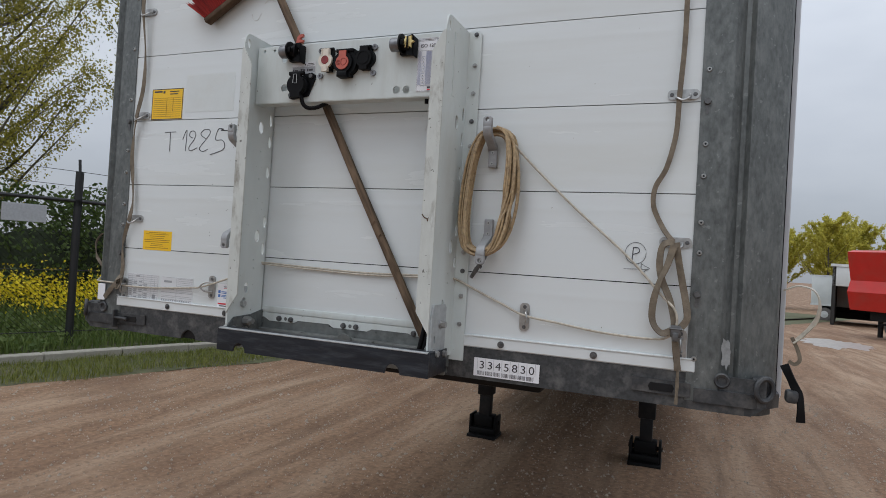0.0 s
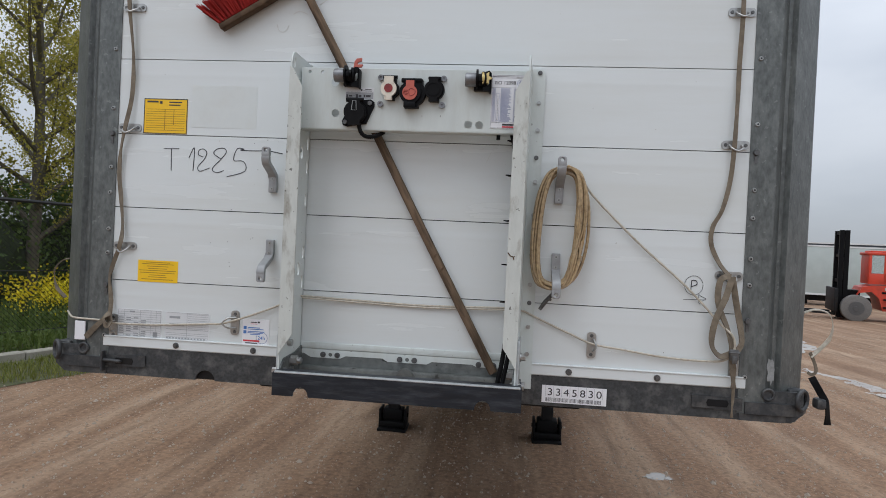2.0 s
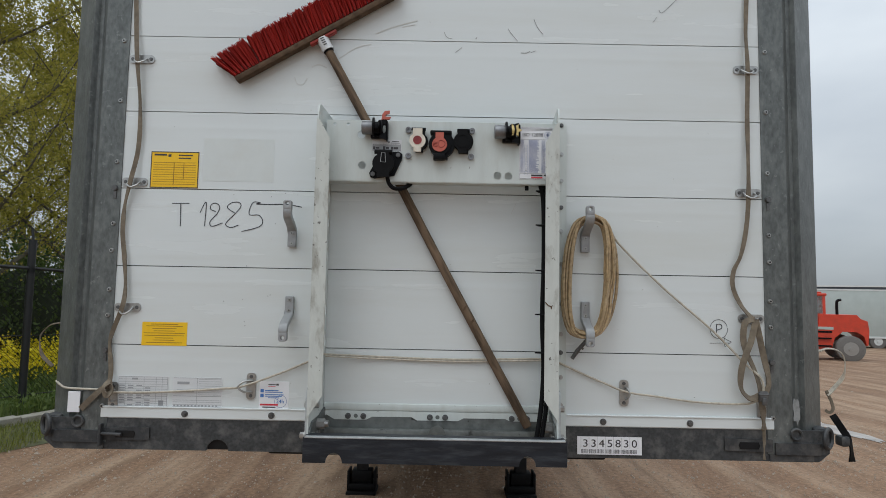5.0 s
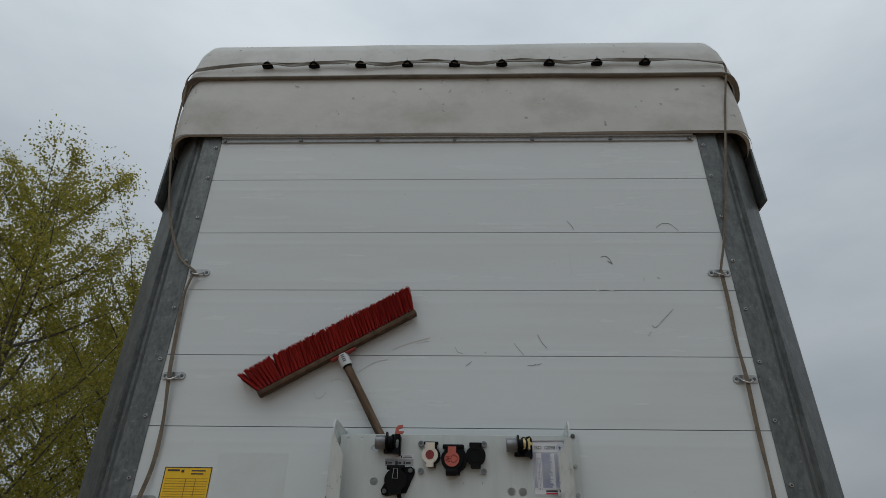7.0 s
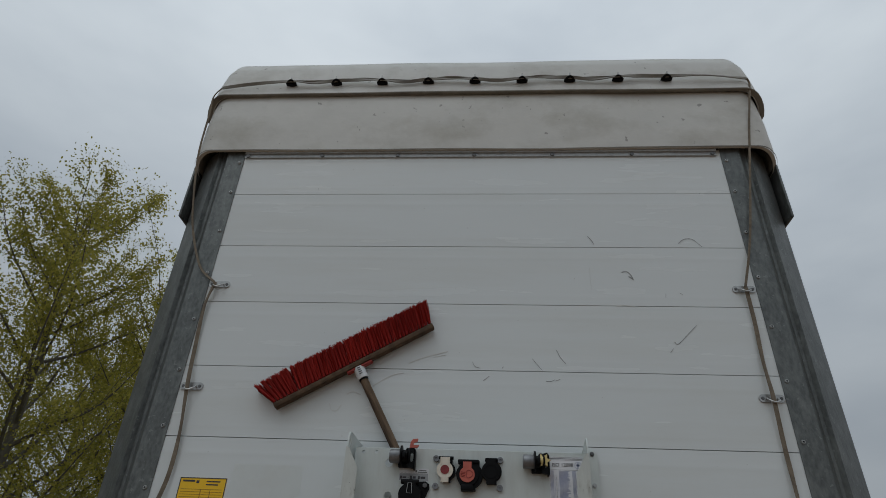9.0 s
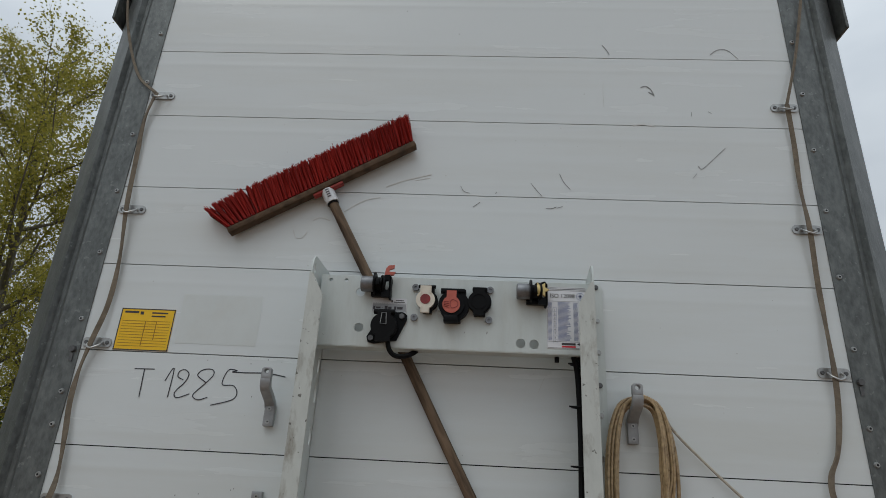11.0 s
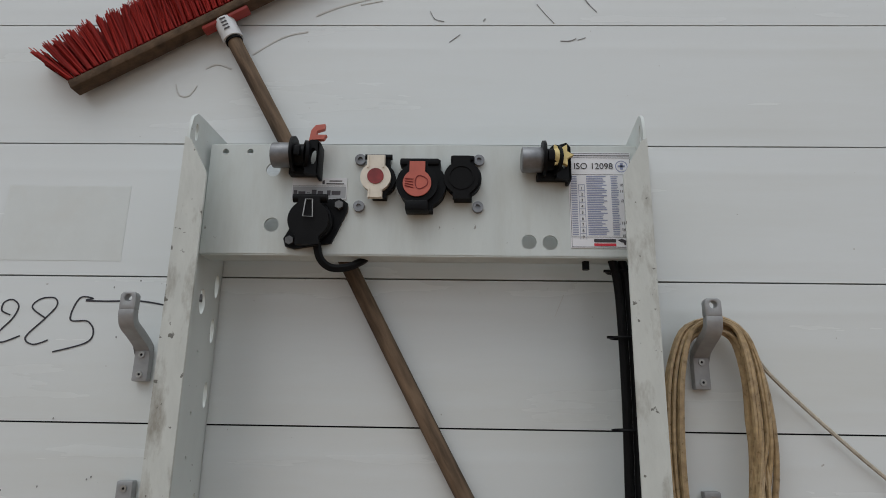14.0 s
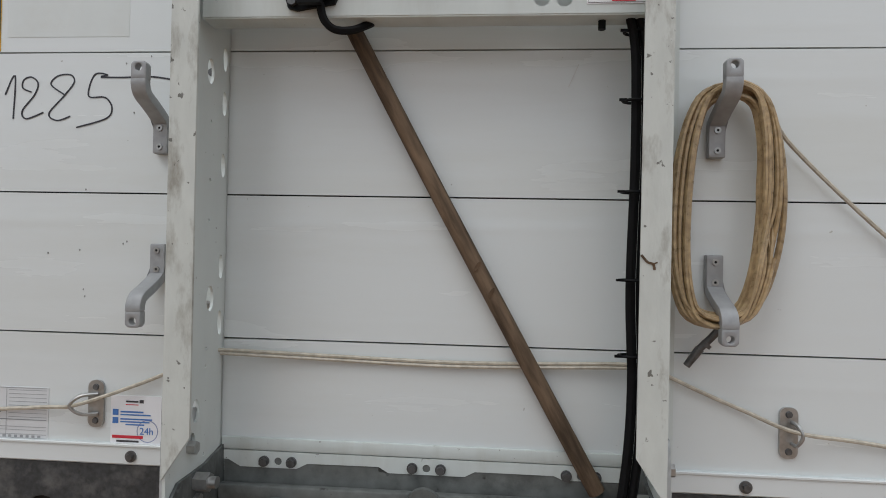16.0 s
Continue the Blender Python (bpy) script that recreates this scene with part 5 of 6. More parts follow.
# webbing straps down both sides
def strap_set(label, runs, width):
    """A strap of several runs; the taut upper run is narrower."""
    s = thing("tarpaulin_strap", label, "strap", (0, 0, 0))
    for name, pts, tw in runs:
        part(name, ribbon(pts, width * {"upper_run": 0.55, "strap_run": 0.85}.get(name, 1.15), 0.0035, 8, tw), M["strap"], s)
    return s
sway = lambda a, f: (lambda k: a * math.sin(f * k * 6.28))
strap_set("slack grey-brown webbing strap threaded through wall eyelets", [
    ("upper_run", [(-1.272, -0.046, 4.235), (-1.312, -0.030, 4.19), (-1.308, -0.022, 4.074), (-1.297, -0.020, 3.83), (-1.260, -0.012, 3.593), (-1.216, -0.010, 3.411), (-1.131, -0.016, 3.216), (-1.046, -0.022, 3.136)], sway(30, 2)),
    ("strap_run", [(-1.042, -0.022, 3.136), (-1.064, -0.014, 3.034), (-1.056, -0.012, 2.856), (-1.040, -0.022, 2.705), (-1.024, -0.014, 2.538), (-1.022, -0.014, 2.396), (-1.038, -0.022, 2.280), (-1.056, -0.014, 2.200), (-1.058, -0.014, 2.115),
                   (-1.047, -0.014, 2.026), (-1.038, -0.014, 1.929), (-1.040, -0.022, 1.864), (-1.073, -0.014, 1.776), (-1.079, -0.012, 1.734), (-1.069, -0.014, 1.658), (-1.070, -0.022, 1.588)], sway(35, 5)),
    ("strap_end", [(-1.070, -0.030, 1.612), (-1.096, -0.022, 1.591), (-1.128, -0.016, 1.563), (-1.160, -0.014, 1.530)], sway(15, 1)),
    ("strap_knot", [(-1.060, -0.026, 1.625), (-1.078, -0.036, 1.605), (-1.066, -0.040, 1.580), (-1.054, -0.030, 1.596), (-1.066, -0.028, 1.618)], sway(40, 1))], 0.0165)
strap_set("grey-brown webbing strap hanging down, ending in a knotted bundle", [
    ("upper_run", [(1.270, -0.046, 4.252), (1.280, -0.036, 4.22), (1.250, -0.040, 4.09), (1.221, -0.034, 3.955), (1.158, -0.022, 3.633), (1.095, -0.018, 3.348), (1.030, -0.024, 3.136)], sway(30, 2)),
    ("strap_run", [(1.030, -0.024, 3.136), (1.036, -0.012, 2.994), (1.030, -0.012, 2.84), (1.028, -0.024, 2.705),
                   (1.028, -0.014, 2.545), (1.028, -0.014, 2.423), (1.022, -0.024, 2.280), (1.018, -0.014, 2.168), (0.998, -0.014, 2.073), (0.971, -0.016, 2.016), (0.969, -0.016, 1.961), (0.996, -0.016, 1.902), (1.026, -0.026, 1.862)], sway(30, 4)),
    ("bundle_loop", [(1.030, -0.030, 1.860), (1.012, -0.034, 1.859), (0.998, -0.030, 1.845), (0.994, -0.026, 1.800), (1.002, -0.026, 1.755), (1.025, -0.028, 1.702), (1.040, -0.034, 1.645), (1.041, -0.036, 1.603)], sway(35, 1)),
    ("bundle_loop", [(1.029, -0.036, 1.850), (1.014, -0.038, 1.793), (0.998, -0.038, 1.752), (0.985, -0.032, 1.704), (0.981, -0.028, 1.655), (0.989, -0.028, 1.625), (1.011, -0.032, 1.606), (1.038, -0.038, 1.618)], sway(45, 1)),
    ("bundle_loop", [(1.034, -0.030, 1.860), (1.045, -0.030, 1.803), (1.057, -0.028, 1.746), (1.069, -0.028, 1.690), (1.073, -0.028, 1.651), (1.059, -0.032, 1.626)], sway(25, 1)),
    ("strap_tail", [(1.040, -0.038, 1.625), (1.049, -0.034, 1.563), (1.056, -0.024, 1.506)], sway(40, 1)),
    ("upper_run", [(1.056, -0.024, 1.512), (1.057, -0.022, 1.470), (1.056, -0.022, 1.412)], sway(60, 1))], 0.0165)
bk = solid("strap_buckle", join(box(1.032, 1.060, -0.050, -0.036, 1.598, 1.632, 0.004), box(1.038, 1.054, -0.056, -0.048, 1.588, 1.612, 0.003), cyl((1.030, -0.046, 1.622), (1.062, -0.046, 1.622), 0.005, seg=8)), M["bolt"], "dark steel ratchet buckle knotted in the strap", "buckle")
roof_strap = thing("roof_strap", "dark webbing strap laced through loops along the tarpaulin's front edge", "strap", (0, 0, 0))
lace = [(-1.272, -0.046, 4.235), (-1.12, -0.052, 4.254)]
for i in range(9):
    x = -0.925 + i * 0.2285
    lace += [(x, -0.056, 4.266), (x + 0.11, -0.050, 4.274 if i % 2 else 4.257)]
lace = lace[:-1] + [(1.08, -0.054, 4.270), (1.270, -0.046, 4.252)]
part("lacing", ribbon(lace, 0.016, 0.004, 6, sway(30, 6)), M["tarp_edge"], roof_strap)
part("upper_lacing", ribbon([(x, -0.046 - 0.004 * (i % 2), z + 0.012) for i, (x, y, z) in enumerate(lace[2:-2])], 0.010, 0.003, 5, sway(50, 5)), M["tarp_edge"], roof_strap)
side_strap = thing("curtain_strap", "pale webbing loops sticking out beside the corner posts", "strap", (0, 0, 0))
part("loop", ribbon([(1.325, 0.13, 1.745), (1.360, 0.12, 1.760), (1.397, 0.11, 1.750), (1.412, 0.11, 1.715), (1.405, 0.11, 1.668), (1.375, 0.12, 1.622), (1.352, 0.12, 1.600)], 0.013, 0.003, 6, None, (0.3, -0.2, 0.6)), M["cord"], side_strap)
part("small_loop", ribbon([(1.350, 0.12, 1.615), (1.366, 0.12, 1.58), (1.372, 0.12, 1.553), (1.360, 0.12, 1.540), (1.345, 0.12, 1.548)], 0.010, 0.003, 6), M["strap"], side_strap)
part("tail", ribbon([(1.325, 0.05, 1.545), (1.345, 0.03, 1.500), (1.362, 0.02, 1.460), (1.366, 0.02, 1.400)], 0.022, 0.004, 5, sway(40, 1)), M["rubber"], side_strap, "black strap end")
part("ratchet", box(1.328, 1.358, 0.01, 0.05, 1.448, 1.482, 0.008), M["cast"], side_strap, "dark ratchet")
part("loop", ribbon([(-1.330, 0.13, 1.80), (-1.365, 0.12, 1.79), (-1.395, 0.12, 1.75), (-1.385, 0.12, 1.69), (-1.345, 0.12, 1.65)], 0.013, 0.003, 6, None, (-0.3, -0.2, 0.6)), M["strap"], side_strap)


# ---- ground ----
def gz(x, y):
    """The yard falls away gently behind the trailer's legs."""
    k = max(0.0, y - 5.0)
    return -0.026 * k * min(1.0, k / 4.0) if k < 90 else -2.34

F0, FD = Vector((-7.38, 4.56)), Vector((0.342, 0.940))
FN = Vector((0.940, -0.342))
def fl(s, o):
    """A point in plan: s metres along the fence, o metres from it towards the track."""
    p = F0 + FD * s + FN * o
    return p.x, p.y

def spread(lo, hi, step, far):
    a = list(np.arange(lo, hi + 1e-6, step))
    out, d = [], step
    while a[-1] + d * 1.35 < far:
        d *= 1.35
        a.append(a[-1] + d)
    d = step
    while a[0] - d * 1.35 > -far:
        d *= 1.35
        a.insert(0, a[0] - d)
    return a
gx, gy = spread(-7.0, 9.0, 0.11, 900), spread(-3.0, 14.0, 0.14, 900)
vs, fs = [], []
for y in gy:
    for x in gx:
        h = 0.0
        if -12 < x < 16 and -6 < y < 24:
            q = x * 0.90 - y * 0.42
            h = 0.020 * noise.noise(Vector((q * 1.3, y * 0.12, 0.3))) + 0.010 * noise.noise(Vector((x * 3, y * 1.8, 2))) + 0.006 * noise.noise(Vector((x * 8, y * 7, 5)))
        vs.append((x, y, gz(x, y) + h))
w = len(gx)
fs = [(j * w + i, j * w + i + 1, (j + 1) * w + i + 1, (j + 1) * w + i) for j in range(len(gy) - 1) for i in range(w - 1)]
ground = raw("ground", vs, fs, M["dirt"], None, "brown rutted dirt and gravel yard", "structure", True)
tagged(ground, category="ground")

rng = np.random.default_rng(8)
vs, fs = [], []
for k in range(26000):
    if k < 22000:
        x, y = rng.uniform(-6, 7), rng.uniform(-0.5, 9)
    else:
        x, y = rng.uniform(-6, 12), rng.uniform(6, 22)
    r = 0.004 + 0.013 * rng.random() ** 3.5 + (0.016 if rng.random() < 0.012 else 0)
    i, z = len(vs), gz(x, y) + 0.010 + 0.020 * noise.noise(Vector(((x * 0.90 - y * 0.42) * 1.3, y * 0.12, 0.3)))
    a = rng.uniform(0, 6.28)
    for j in range(5):
        b = a + j * 1.2566
        q = r * rng.uniform(0.7, 1.3)
        vs.append((x + q * math.cos(b), y + q * math.sin(b), z - 0.012))
    vs.append((x, y, z + r * 0.6 - 0.004))
    fs += [(i + j, i + (j + 1) % 5, i + 5) for j in range(5)]
raw("gravel", vs, fs, M["gravel"], None, "loose pale stones on the dirt yard", "stuff")["category"] = "gravel"

def blot(cx, cy, rx, ry, rot, seed, n=70):
    out = []
    for i in range(n):
        a = 2 * math.pi * i / n
        k = 1 + 0.42 * noise.noise(Vector((math.cos(a) * 1.6, math.sin(a) * 1.6, seed))) + 0.30 * noise.noise(Vector((math.cos(a) * 6, math.sin(a) * 6, seed)))
        u, v = rx * k * math.cos(a), ry * k * math.sin(a)
        out.append((cx + u * math.cos(rot) - v * math.sin(rot), cy + u * math.sin(rot) + v * math.cos(rot)))
    return out
for i, (cx, cy, rx, ry, rot) in enumerate(((1.72, 3.36, 0.12, 0.075, 0.3), (6.1, 8.6, 0.35, 1.5, 0.05), (7.6, 15.0, 0.8, 2.0, -0.2), (6.2, 24.0, 1.0, 2.6, -0.1))):
    z = gz(cx, cy) + 0.026
    o = blot(cx, cy, rx, ry, rot, i * 3.1)
    bm = bmesh.new()
    bm.faces.new([bm.verts.new((x, y, gz(x, y) + (0.004 if i != 1 else 0.006))) for x, y in o])
    solid("puddle", bm, M["puddle"] if i == 0 else M["wet"], "shallow muddy puddle on the dirt yard", "puddle", "puddles", "structure")

# verge, kerb and planted bed along the fence
def strip(o0, o1, z0, z1, s0=-30, s1=60, n=90):
    bm = bmesh.new()
    rows = []
    for i in range(n + 1):
        s = s0 + (s1 - s0) * i / n
        row = []
        for k in range(5):
            o = o0 + (o1 - o0) * k / 4 + (0.16 * noise.noise(Vector((s * 0.9, k, 1))) if k == 4 else 0)
            x, y = fl(s, o)
            row.append(bm.verts.new((x, y, gz(x, y) + z0 + (z1 - z0) * k / 4 + 0.02 * noise.noise(Vector((s, k, 4))))))
        rows.append(row)
    for a, b in zip(rows, rows[1:]):
        for k in range(4):
            bm.faces.new((a[k], a[k + 1], b[k + 1], b[k]))
    bmesh.ops.recalc_face_normals(bm, faces=bm.faces[:])
    return bm
solid("verge", strip(0.70, 1.85, 0.05, 0.005), M["verge"], "grassy verge between kerb and dirt track", "verge", kind="structure")
solid("planted_bed", strip(-22.0, 0.56, 0.18, 0.13), M["verge"], "weedy ground behind the kerb", "ground", kind="structure")
kerb = thing("kerb", "pale concrete kerb along the verge", "kerb", kind="structure")
kme = None
for i in range(40):
    x, y = fl(-12 + i * 1.0, 0.63)
    if kme is None:
        bm = box(-0.09, 0.09, -0.494, 0.494, -0.12, 0.155, 0.012, 1)
        k = part("kerbstone", bm, M["concrete"], kerb)
        kme = k.data
    else:
        k = new("kerbstone", kme)
        k.parent = kerb
    k.matrix_basis = Matrix.Translation((x, y, gz(x, y))) @ Matrix.Rotation(-math.atan2(FD.x, FD.y), 4, "Z")

# fence: posts, rail, wire mesh
fence = thing("fence", "black steel fence with a top rail and wire mesh", "fence", kind="structure")
for i in range(-5, 8):
    x, y = fl(i * 3.0, 0.0)
    z = gz(x, y)
    part("post", join(cyl((x, y, z - 0.1), (x, y, z + 2.72), 0.055, seg=12), cyl((x, y, z + 2.72), (x - 0.02, y, z + 2.9), 0.02, seg=8), cyl((x, y, z + 2.20), (x, y, z + 2.30), 0.055, seg=12)), M["fence"], fence)
    x2, y2 = fl(i * 3.0 + 3.0, 0.0)
    z2 = gz(x2, y2)
    for h, r in ((2.28, 0.027), (1.25, 0.007), (0.35, 0.007), (2.72, 0.004), (2.50, 0.004)):
        part("rail" if r > 0.02 else "wire", cyl((x, y, z + h), (x2, y2, z2 + h), r, seg=8), M["fence"], fence)
    vs, fs = [], []
    if -3 <= i <= 4:
        def wire(s0, h0, s1, h1):
            k = len(vs)
            for s, h in ((s0, h0), (s1, h1)):
                px, py = fl(i * 3.0 + s, 0.0)
                for d in (-0.0016, 0.0016):
                    vs.append((px + d, py + d, gz(px, py) + h + d))
            fs.append((k, k + 1, k + 3, k + 2))
        H = 2.0
        for q in np.arange(-H, 3.0, 0.075):
            a, b = max(0, q), min(3.0, q + H)
            wire(a, 0.25 + a - q, b, 0.25 + b - q)
            wire(a, 0.25 + H - (a - q), b, 0.25 + H - (b - q))
        raw("wire_mesh", vs, fs, M["fence"], fence, "black wire mesh")
x, y = fl(-0.68, 0.05)
part("fence_plate", moved(box(-0.27, 0.27, -0.006, 0.006, -0.125, 0.125, 0.004, 1), Matrix.Translation((x, y, 2.05)) @ Matrix.Rotation(math.atan2(FD.y, FD.x), 4, "Z")), M["tin"], fence, "blank grey metal plate wired to the fence")

# ---- plants ----
def blades(n, place, hgt, wid, bend, seed):
    g = np.random.default_rng(seed)
    vs, fs = [], []
    for _ in range(n):
        x, y, z = place(g)
        h, a = hgt * g.uniform(0.5, 1.2), g.uniform(0, 6.28)
        dx, dy = math.cos(a), math.sin(a)
        b = bend * g.uniform(0.3, 1.2) * h
        w = wid * g.uniform(0.6, 1.3)
        i = len(vs)
        vs += [(x - dy * w, y + dx * w, z), (x + dy * w, y - dx * w, z), (x + dx * b * 0.4 - dy * w * 0.8, y + dy * b * 0.4 + dx * w * 0.8, z + h * 0.6),
               (x + dx * b * 0.4 + dy * w * 0.8, y + dy * b * 0.4 - dx * w * 0.8, z + h * 0.6), (x + dx * b, y + dy * b, z + h)]
        fs += [(i, i + 1, i + 3, i + 2), (i + 2, i + 3, i + 4)]
    return vs, fs
def on_strip(s0, s1, o0, o1, z):
    def f(g):
        x, y = fl(g.uniform(s0, s1), g.uniform(o0, o1))
        return x, y, gz(x, y) + z
    return f
def verge_place(g):
    s = g.uniform(-6, 16)
    o = 0.72 + 1.15 * g.random() ** 1.5 + 0.22 * noise.noise(Vector((s * 1.1, 0, 9)))
    x, y = fl(s, o)
    return x, y, gz(x, y) + 0.02
for args, m, name, label in (((30000, verge_place, 0.095, 0.004, 0.8, 1), "grass", "verge_grass", "rough green grass on the verge"),
                             ((9000, on_strip(-6, 16, -0.4, 0.54, 0.12), 0.26, 0.007, 0.6, 2), "weed", "weeds", "tall green weeds behind the kerb"),
                             ((12000, on_strip(-6, 18, -5.0, -0.3, 0.12), 0.55, 0.010, 0.4, 3), "weed", "weeds", "dense green weeds behind the fence")):
    v, f = blades(*args)
    raw(name, v, f, M[m], None, label, "stuff")["category"] = "grass"

def leaf_cloud(pts, size, seed, up=0.3):
    """Small folded leaves at the given points."""
    g = np.random.default_rng(seed)
    vs, fs = [], []
    for p in pts:
        d = g.normal(size=3)
        d[2] = d[2] * 0.7 + up
        d /= np.linalg.norm(d)
        e = np.cross(d, g.normal(size=3))
        e /= np.linalg.norm(e)
        s = size * g.uniform(0.6, 1.35)
        i = len(vs)
        vs += [tuple(p - e * s * 0.5), tuple(p + np.cross(d, e) * s * 0.36 + d * s * 0.06), tuple(p + e * s * 0.6), tuple(p - np.cross(d, e) * s * 0.36 + d * s * 0.06)]
        fs.append((i, i + 1, i + 2, i + 3))
    return vs, fs

g = np.random.default_rng(21)
pts = []
while len(pts) < 30000:
    s, o = g.uniform(-6, 18), g.uniform(-4.6, -0.9)
    if noise.noise(Vector((s * 0.7, o * 0.7, 3))) < -0.16:
        continue
    x, y = fl(s, o)
    pts.append(np.array((x, y, gz(x, y) + 0.76 + 0.17 * g.normal() + 0.10 * noise.noise(Vector((s, o, 0))))))
v, f = leaf_cloud(pts, 0.055, 22)
raw("rapeseed_flowers", v, f, M["rape"], None, "yellow rapeseed blossom behind the fence", "stuff")["category"] = "flowers"

pts = []
while len(pts) < 26000:
    s, o = g.uniform(-6, 16), g.uniform(-2.2, 0.52)
    if noise.noise(Vector((s * 1.6, o * 1.6, 6))) < -0.2:
        continue
    x, y = fl(s, o)
    pts.append(np.array((x, y, gz(x, y) + 0.12 + (0.42 if o < -0.2 else 0.26) * g.random() ** 0.8 * (0.8 + 0.7 * noise.noise(Vector((s * 2, o * 2, 2)))))))
v, f = leaf_cloud(pts, 0.06, 25, 0.9)
raw("broad_weeds", v, f, M["weed"], None, "low broad-leaved green weeds along the fence", "stuff")["category"] = "weeds"

# dark hedge beyond the flowers
pts, core = [], []
for k in range(46):
    s, o = -9 + 0.62 * k + g.normal() * 0.2, -4.9 + g.normal() * 0.5
    x, y = fl(s, o)
    r, h = g.uniform(0.9, 1.4), 1.50 + 0.60 * noise.noise(Vector((s * 0.4, 0, 7)))
    core.append((x, y, gz(x, y) + h * 0.75, r * 0.72, h * 0.72))
    for _ in range(1700):
        d = g.normal(size=3)
        d /= np.linalg.norm(d)
        q = g.uniform(0.75, 1.08)
        pts.append(np.array((x + r * d[0] * q, y + r * d[1] * q, gz(x, y) + 0.15 + max(0.0, h * 0.9 + (h + 0.1) * d[2] * q))))
hedge = thing("hedge", "dense dark green hedge behind the flowers", "hedge")
v, f = leaf_cloud(pts, 0.095, 23)
raw("foliage", v, f, M["ivy"], hedge, "small dark leaves", "stuff")
# near-black cores: the shade between the leaves is put into their colour
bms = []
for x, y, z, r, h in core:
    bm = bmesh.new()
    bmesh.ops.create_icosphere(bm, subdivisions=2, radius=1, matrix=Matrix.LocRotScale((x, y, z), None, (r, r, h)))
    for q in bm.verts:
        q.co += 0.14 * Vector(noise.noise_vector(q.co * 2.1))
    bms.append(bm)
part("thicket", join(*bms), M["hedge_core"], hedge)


def make_tree(name, label, height, spread_k, seed, leaves, leaf, mat_leaf, trunk_r, limbs=30, low=0.16):
    """A tree with a tapered trunk, rising limbs, twigs and many small leaves."""
    g = np.random.default_rng(seed)
    t = thing(name, label, "tree")
    lean = g.normal(size=2) * 0.02
    top = lambda k: Vector((lean[0] * height * k + 0.10 * math.sin(k * 5 + seed), lean[1] * height * k + 0.10 * math.cos(k * 4 + seed), height * k))
    part("trunk", tube([top(k) for k in np.linspace(-0.01, 0.97, 12)], trunk_r, 12, 3, False, 0.015), M["bark"], t)
    bms, tips = [], []
    for i in range(limbs):
        k = low + (0.93 - low) * (i / (limbs - 1)) ** 0.9
        a = i * 2.399 + g.normal() * 0.35
        base = top(k)
        ln = spread_k * height * (1.0 - k) ** 0.55 * g.uniform(0.75, 1.15) * (0.75 + 0.5 * min(1, k / 0.35)) + 0.35
        rise = g.uniform(0.75, 1.35)
        d = Vector((math.cos(a), math.sin(a), 0))
        path = [base + d * ln * q + Vector((0, 0, rise * ln * q ** 1.25)) + Vector(g.normal(size=3)) * 0.05 * ln * q for q in (0, 0.3, 0.62, 1.0)]
        r0 = trunk_r * 0.42 * (1 - k) ** 0.8 + 0.012
        bms.append(tube(path, r0, 6, 3, False, 0.005))
        sm = smooth_path(path, 6)
        for j in range(11):
            q = 0.22 + 0.78 * (j / 10)
            p = sm[min(len(sm) - 1, int(q * (len(sm) - 1)))]
            b = a + g.normal() * 1.0
            tl = ln * 0.34 * g.uniform(0.5, 1.2) * (1.25 - 0.5 * q)
            e = p + Vector((math.cos(b) * tl, math.sin(b) * tl, tl * g.uniform(0.5, 1.3)))
            bms.append(tube([p, p.lerp(e, 0.5) + Vector(g.normal(size=3)) * 0.04 * tl, e], 0.007, 4, 2, False, 0.003))
            tips += [(np.array(p), np.array(e))]
    part("branchwork", join(*bms), M["bark"], t, kind="stuff")
    pts = []
    per = leaves // len(tips)
    for p, e in tips:
        for _ in range(per):
            q = g.random() ** 0.7 * 1.12
            pts.append(p + (e - p) * q + g.normal(size=3) * (0.055 + 0.075 * g.random()) * (0.5 + q))
    v, f = leaf_cloud(pts, leaf, seed + 1)
    raw("crown", v, f, M[mat_leaf], t, "sparse olive-green spring leaves", "stuff")
    return t

tree_a = make_tree("poplar", "tall poplar with thin yellow-green spring leaves", 10.5, 0.25, 31, 52000, 0.058, "leaf", 0.14, 38)
tree_b = make_tree("poplar", "tall poplar with olive leaves and rising limbs", 10.0, 0.27, 47, 48000, 0.058, "leaf", 0.14, 36)
def plant(t, x, y, rot, sc):
    t.matrix_basis = Matrix.Translation((x, y, gz(x, y))) @ Matrix.Rotation(rot, 4, "Z") @ Matrix.Scale(sc, 4)
def plant_copy(t, x, y, rot, sc):
    c = copy_thing(t, Matrix.Identity(4))
    c.matrix_basis = Matrix.Translation((x, y, gz(x, y))) @ Matrix.Rotation(rot, 4, "Z") @ Matrix.Scale(sc, 4)
plant(tree_a, -9.2, 9.3, 0.4, 1.0)
plant(tree_b, -14.6, 7.0, 1.9, 1.05)
for src, x, y, rot, sc in ((tree_b, -7.4, 12.2, 0.9, 1.0), (tree_a, -13.0, 5.6, 4.0, 0.92), (tree_b, -15.2, 3.2, 5.0, 0.95),
                           (tree_b, -9.6, 16.0, 2.2, 0.95), (tree_a, -11.8, 15.0, 4.4, 0.9), (tree_a, -17.5, 0.5, 3.0, 1.0)):
    plant_copy(src, x, y, rot, sc)
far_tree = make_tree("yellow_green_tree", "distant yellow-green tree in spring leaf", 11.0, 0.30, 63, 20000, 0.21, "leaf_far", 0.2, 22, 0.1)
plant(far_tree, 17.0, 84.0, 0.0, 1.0)
